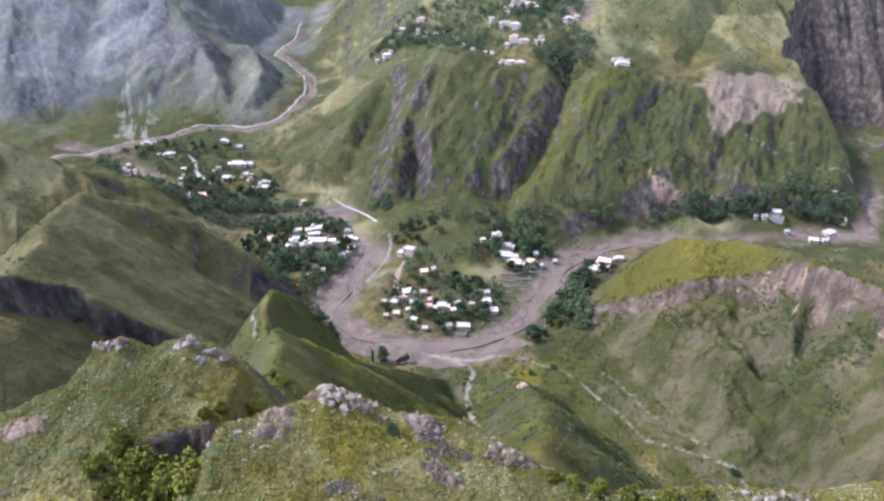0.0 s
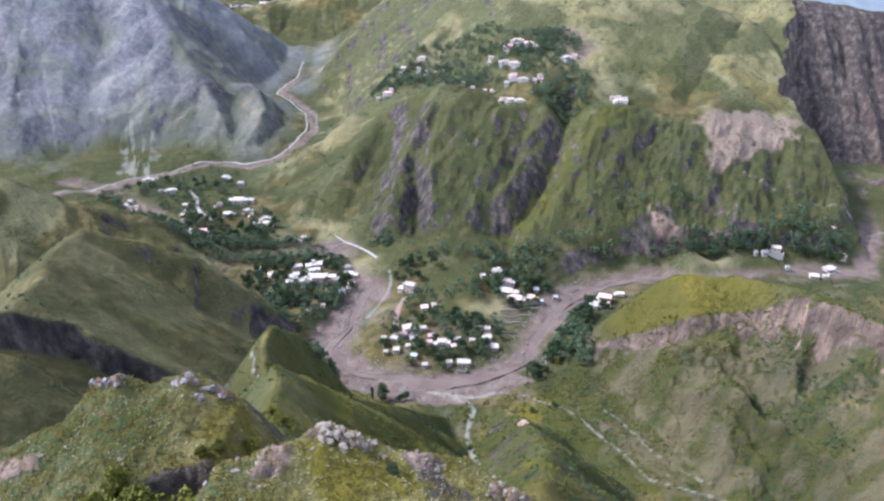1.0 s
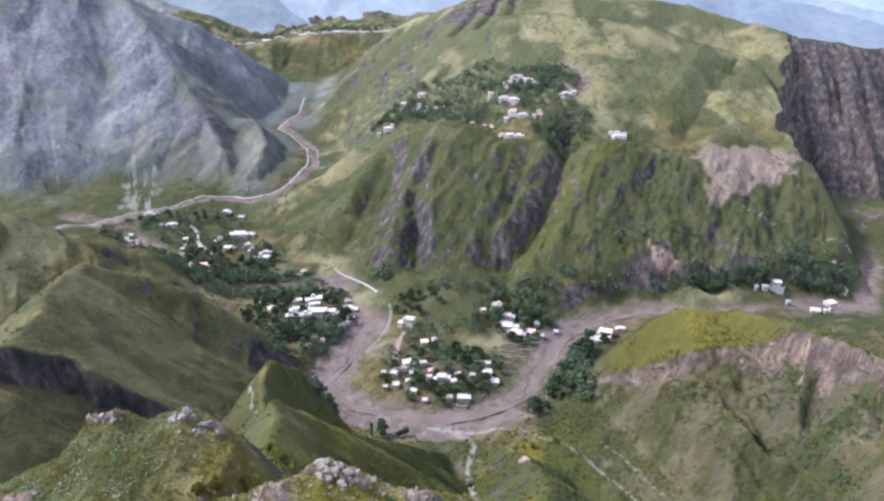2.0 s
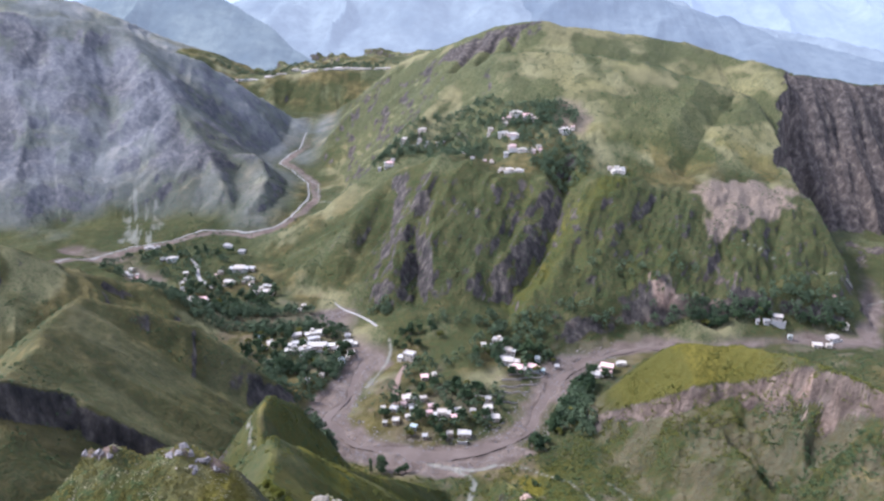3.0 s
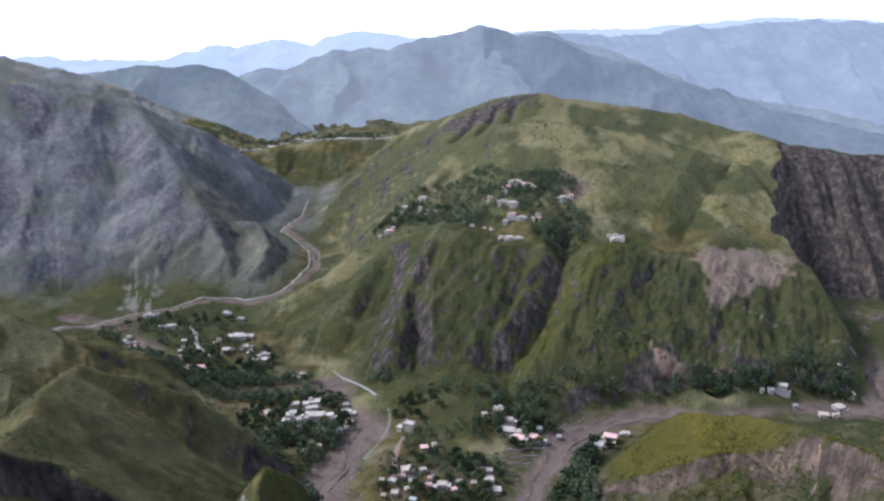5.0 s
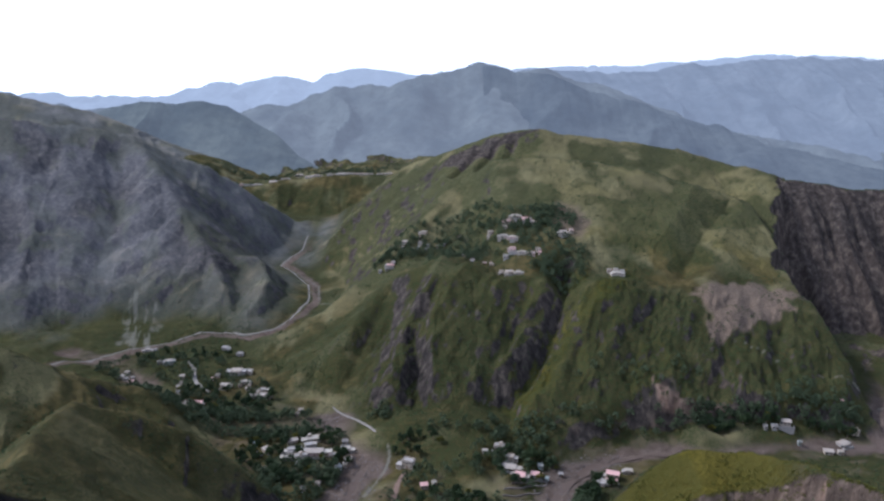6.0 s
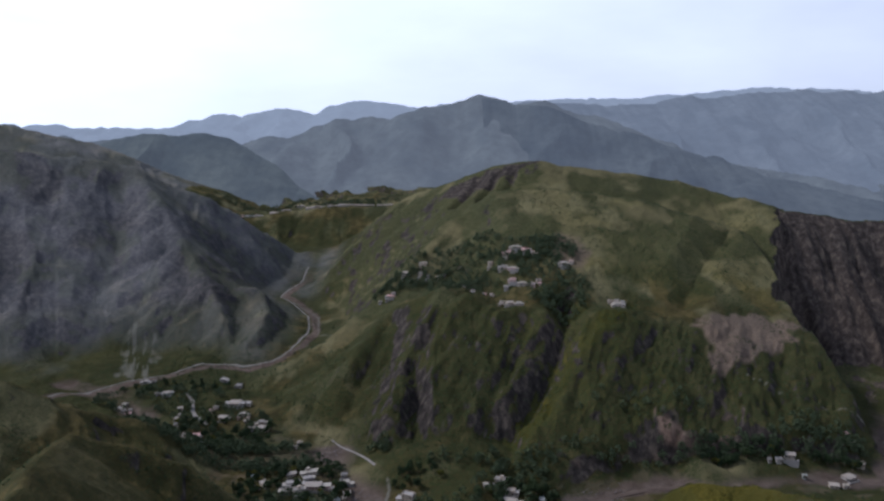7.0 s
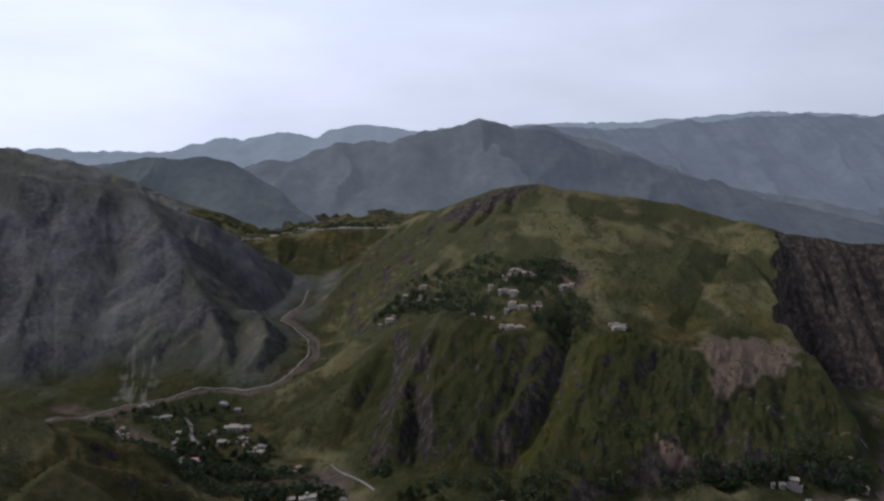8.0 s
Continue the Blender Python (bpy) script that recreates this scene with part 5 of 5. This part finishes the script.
def boulder(x, y, size, mat, label, seed, squash=0.8, group="boulders on the knoll"):
    """A broken, angular block half sunk in the ground."""
    rnd = random.Random(seed)
    bm = bmesh.new()
    bmesh.ops.create_icosphere(bm, subdivisions=3, radius=1.0)
    off = Vector((rnd.uniform(-50, 50), rnd.uniform(-50, 50), rnd.uniform(-50, 50)))
    cuts = [Vector((rnd.gauss(0, 1), rnd.gauss(0, 1), rnd.gauss(0, 0.8))).normalized() for _ in range(14)]
    depth = [rnd.uniform(0.42, 0.75) for _ in cuts]
    stretch = Vector((rnd.uniform(0.7, 1.6), rnd.uniform(0.6, 1.0), squash * rnd.uniform(0.7, 1.5)))
    for v in bm.verts:
        n = v.co.normalized()
        r = 1.0
        for c, k in zip(cuts, depth):
            if n.dot(c) > 0.05:
                r = min(r, k / n.dot(c))
        r += 0.10 * noise.fractal(n * 3.0 + off, 1.0, 2.0, 3)
        v.co = Vector((n.x * stretch.x, n.y * stretch.y, n.z * stretch.z)) * r * size
    mesh = bpy.data.meshes.new("boulder")
    bm.to_mesh(mesh)
    bm.free()
    mesh.materials.append(mat)
    ob = new("boulder", mesh)
    ob.matrix_world = pose(x, y, at(x, y) - 0.05 * size * squash, rnd.uniform(-20, 20), rnd.uniform(-20, 20), rnd.uniform(0, 360))
    return tagged(ob, label, "boulder", group)


stone_picker = random.Random(31)
for cx, cy, sx, sy, number, lo, hi, mat, words, group in (
        (-21, 103, 4.0, 2.0, 16, 0.8, 2.3, M_ROCK, "pale weathered rock on the crest of the knoll", "rocks on the knoll"),
        (-14.5, 103.5, 3.5, 1.5, 10, 0.7, 1.8, M_ROCK, "pale broken rock among grass on the knoll", "rocks on the knoll"),
        (-31, 94, 3.0, 4.0, 12, 0.4, 1.1, M_ROCK, "pale stone at the knoll's edge above the gully", "rocks on the knoll"),
        (-5, 104, 6.0, 1.5, 12, 0.4, 1.0, M_ROCK, "weathered rock along the grassy crest", "rocks on the knoll"),
        (13, 100, 4.0, 3.0, 14, 0.5, 1.4, M_ROCK, "tan broken rock on the knoll's shoulder", "rocks on the knoll"),
        (-1, 92, 5.0, 3.0, 10, 0.3, 0.9, M_ROCK, "low stone in the grass", "rocks on the knoll"),
        (-74, 129, 5.0, 1.0, 12, 0.6, 1.6, M_DARK_ROCK, "dark rounded rock on the hump's crest", "rocks on the hump"),
        (-53, 130, 5.0, 2.0, 16, 0.7, 1.8, M_DARK_ROCK, "dark jagged rock on the hump's crest", "rocks on the hump"),
        (-38, 97, 4.0, 5.0, 14, 0.7, 1.7, M_DARK_ROCK, "dark rock in the wall of the gully", "rocks in the gully"),
        (-70, 108, 16.0, 8.0, 16, 0.3, 0.9, M_ROCK, "grey stone lying in the hump's grass", "rocks on the hump"),
        (45, 317, 2.5, 2.5, 9, 1.8, 3.4, M_RED_ROCK, "reddish rock knob on the green spur", "rocks on the spur"),
        (56, 86, 7.0, 1.2, 10, 0.8, 1.6, M_ROCK, "pale rock at the grassy brink", "rocks at the brink")):
    for i in range(number):
        x, y = stone_picker.gauss(cx, sx * 0.6), stone_picker.gauss(cy, sy * 0.6)
        boulder(x, y, stone_picker.uniform(lo, hi) * 0.8, mat, words, stone_picker.randrange(10 ** 6), 0.75, group)


M_BUSH = leaf_material("bright_leaves", (0.050, 0.054, 0.008), (0.135, 0.128, 0.020))


def bush(x, y, size, mat, label, seed, per=360):
    rng = np.random.default_rng(seed)
    base = new("bush")
    base.matrix_world = pose(x, y, at(x, y) - 0.1 * size, 0, 0, rng.uniform(0, 360))
    bm = bmesh.new()
    lobes = []
    for k in range(8):
        an, out, z = rng.uniform(0, 6.28), size * rng.uniform(0.1, 0.7), size * rng.uniform(0.35, 0.95)
        tip = (out * math.cos(an), out * math.sin(an), z)
        limb(bm, (0, 0, -0.3), tip, 0.05 * size, 0.015 * size, 5)
        lobes.append((np.array(tip), size * rng.uniform(0.32, 0.5)))
    part("stems", bm, M_BARK, base)
    pts = []
    for c, r in lobes:
        u = rng.normal(size=(per // 8, 3))
        u /= np.linalg.norm(u, axis=1)[:, None]
        pts.append(c + u * r * rng.uniform(0.6, 1.05, (per // 8, 1)))
    pts = np.concatenate(pts)
    v, f = tufts(pts, rng.uniform(0.07, 0.12, len(pts)) * size + 0.08, rng, 5)
    leaves = new("foliage", leaf_mesh("foliage", v, f, mat))
    leaves.parent = base
    return tagged(base, label, "bush", "bushes near the brink")


for i, (x, y, size, light) in enumerate(((-58, 99, 3.0, 1), (-54, 98, 3.4, 1), (-51, 95, 3.2, 1), (-55, 92, 2.8, 1), (-62, 103, 2.4, 1), (-42, 85, 2.4, 1), (-53, 105, 2.4, 0), (-48, 99, 2.6, 0), (-47, 93, 2.8, 1), (-60, 94, 2.2, 1),
                                         (-64, 98, 1.8, 1), (-54, 192, 2.8, 1), (-50, 190, 2.2, 1), (-58, 196, 2.0, 1), (-42, 123, 1.8, 1), (-38, 124, 1.8, 1), (-46, 116, 1.5, 1), (-49, 114, 1.4, 1), (-9, 100, 1.2, 0), (20, 96, 1.5, 1), (28, 92, 1.6, 1),
                                         (33, 90, 1.8, 1), (39, 88, 1.8, 1), (45, 88, 1.6, 1), (24, 94, 1.4, 1), (36, 87, 1.5, 1), (158, 281, 3.0, 0), (16, 330, 2.4, 0), (57, 366, 2.4, 0), (72, 372, 2.6, 0))):
    bush(x, y, size * (1.6 if y < 110 and x < -36 else 1.2 if y < 130 else 1.0), M_BUSH if light else M_LEAF, ("bright green leafy bush in the near gully" if x < -36 and y < 130 else "light green bush on the near brow") if light else "dark green bush beside the stream or gully", 200 + i)

# grass and low herbs on the near brow
M_GRASS = leaf_material("grass_blades", (0.064, 0.058, 0.014), (0.165, 0.132, 0.034))
M_STRAW = leaf_material("dry_grass", (0.16, 0.14, 0.07), (0.32, 0.28, 0.16))
rng = np.random.default_rng(33)
xy = np.stack([rng.uniform(-120, 90, 60000), rng.uniform(68, 136, 60000)], -1)
xy = xy[np.abs(xy[:, 0]) < 0.95 * xy[:, 1]]
clump = fbm(xy[:, 0] / 4, xy[:, 1] / 4, 3, 67)
p, s = bunches(xy[clump > 0.46][:17000], 0.36, 3, rng, 0.55)
scatter("grass", p, s, M_GRASS, "green tussock grass on the near brow", 34, "grass", 3)
p, s = bunches(xy[clump < 0.45][:7000], 0.28, 3, rng, 0.55)
scatter("grass", p, s, M_STRAW, "dry straw-coloured grass on the near brow", 35, "grass", 3)


def stones(name, xy, lo, hi, mat, label, seed):
    """Loose stones as one object of small angular lumps."""
    rng = np.random.default_rng(seed)
    ico = np.array([(0, 0, 1), (0.9, 0, 0.3), (0.28, 0.85, 0.3), (-0.72, 0.53, 0.3), (-0.72, -0.53, 0.3), (0.28, -0.85, 0.3), (0, 0, -0.6)])
    tri = np.array([(0, 1, 2), (0, 2, 3), (0, 3, 4), (0, 4, 5), (0, 5, 1), (6, 2, 1), (6, 3, 2), (6, 4, 3), (6, 5, 4), (6, 1, 5)])
    z = level(xy[:, 0], xy[:, 1])
    n = len(xy)
    size = lo + (hi - lo) * rng.random(n) ** 3
    v = ico[None] * (1 + 0.35 * rng.normal(size=(n, 7, 3))) * size[:, None, None]
    v[:, :, 2] *= 0.7
    v = v + np.stack([xy[:, 0], xy[:, 1], z + 0.1 * size], -1)[:, None, :]
    f = (tri[None] + 7 * np.arange(n)[:, None, None]).reshape(-1, 3)
    return tagged(new(name, leaf_mesh(name, v.reshape(-1, 3), f, mat)), label, "stones", kind="stuff")


near_xy = np.stack([rng.uniform(-110, 80, 5000), rng.uniform(72, 134, 5000)], -1)
near_xy = near_xy[fbm(near_xy[:, 0] / 7, near_xy[:, 1] / 7, 3, 68) > 0.55]
stones("stones", near_xy[:900], 0.08, 0.42, M_ROCK, "pale loose stones in the grass", 36)
bed = np.stack([rng.uniform(-110, 150, 30000), rng.uniform(380, 620, 30000)], -1)
bed = bed[(along(bed[:, 0], bed[:, 1], RIVER)[0] < 18) & (level(bed[:, 0], bed[:, 1]) < 2.6)]
stones("stones", bed[:3200], 0.2, 1.1, M_DARK_ROCK, "grey boulders and cobbles in the river bed", 37)
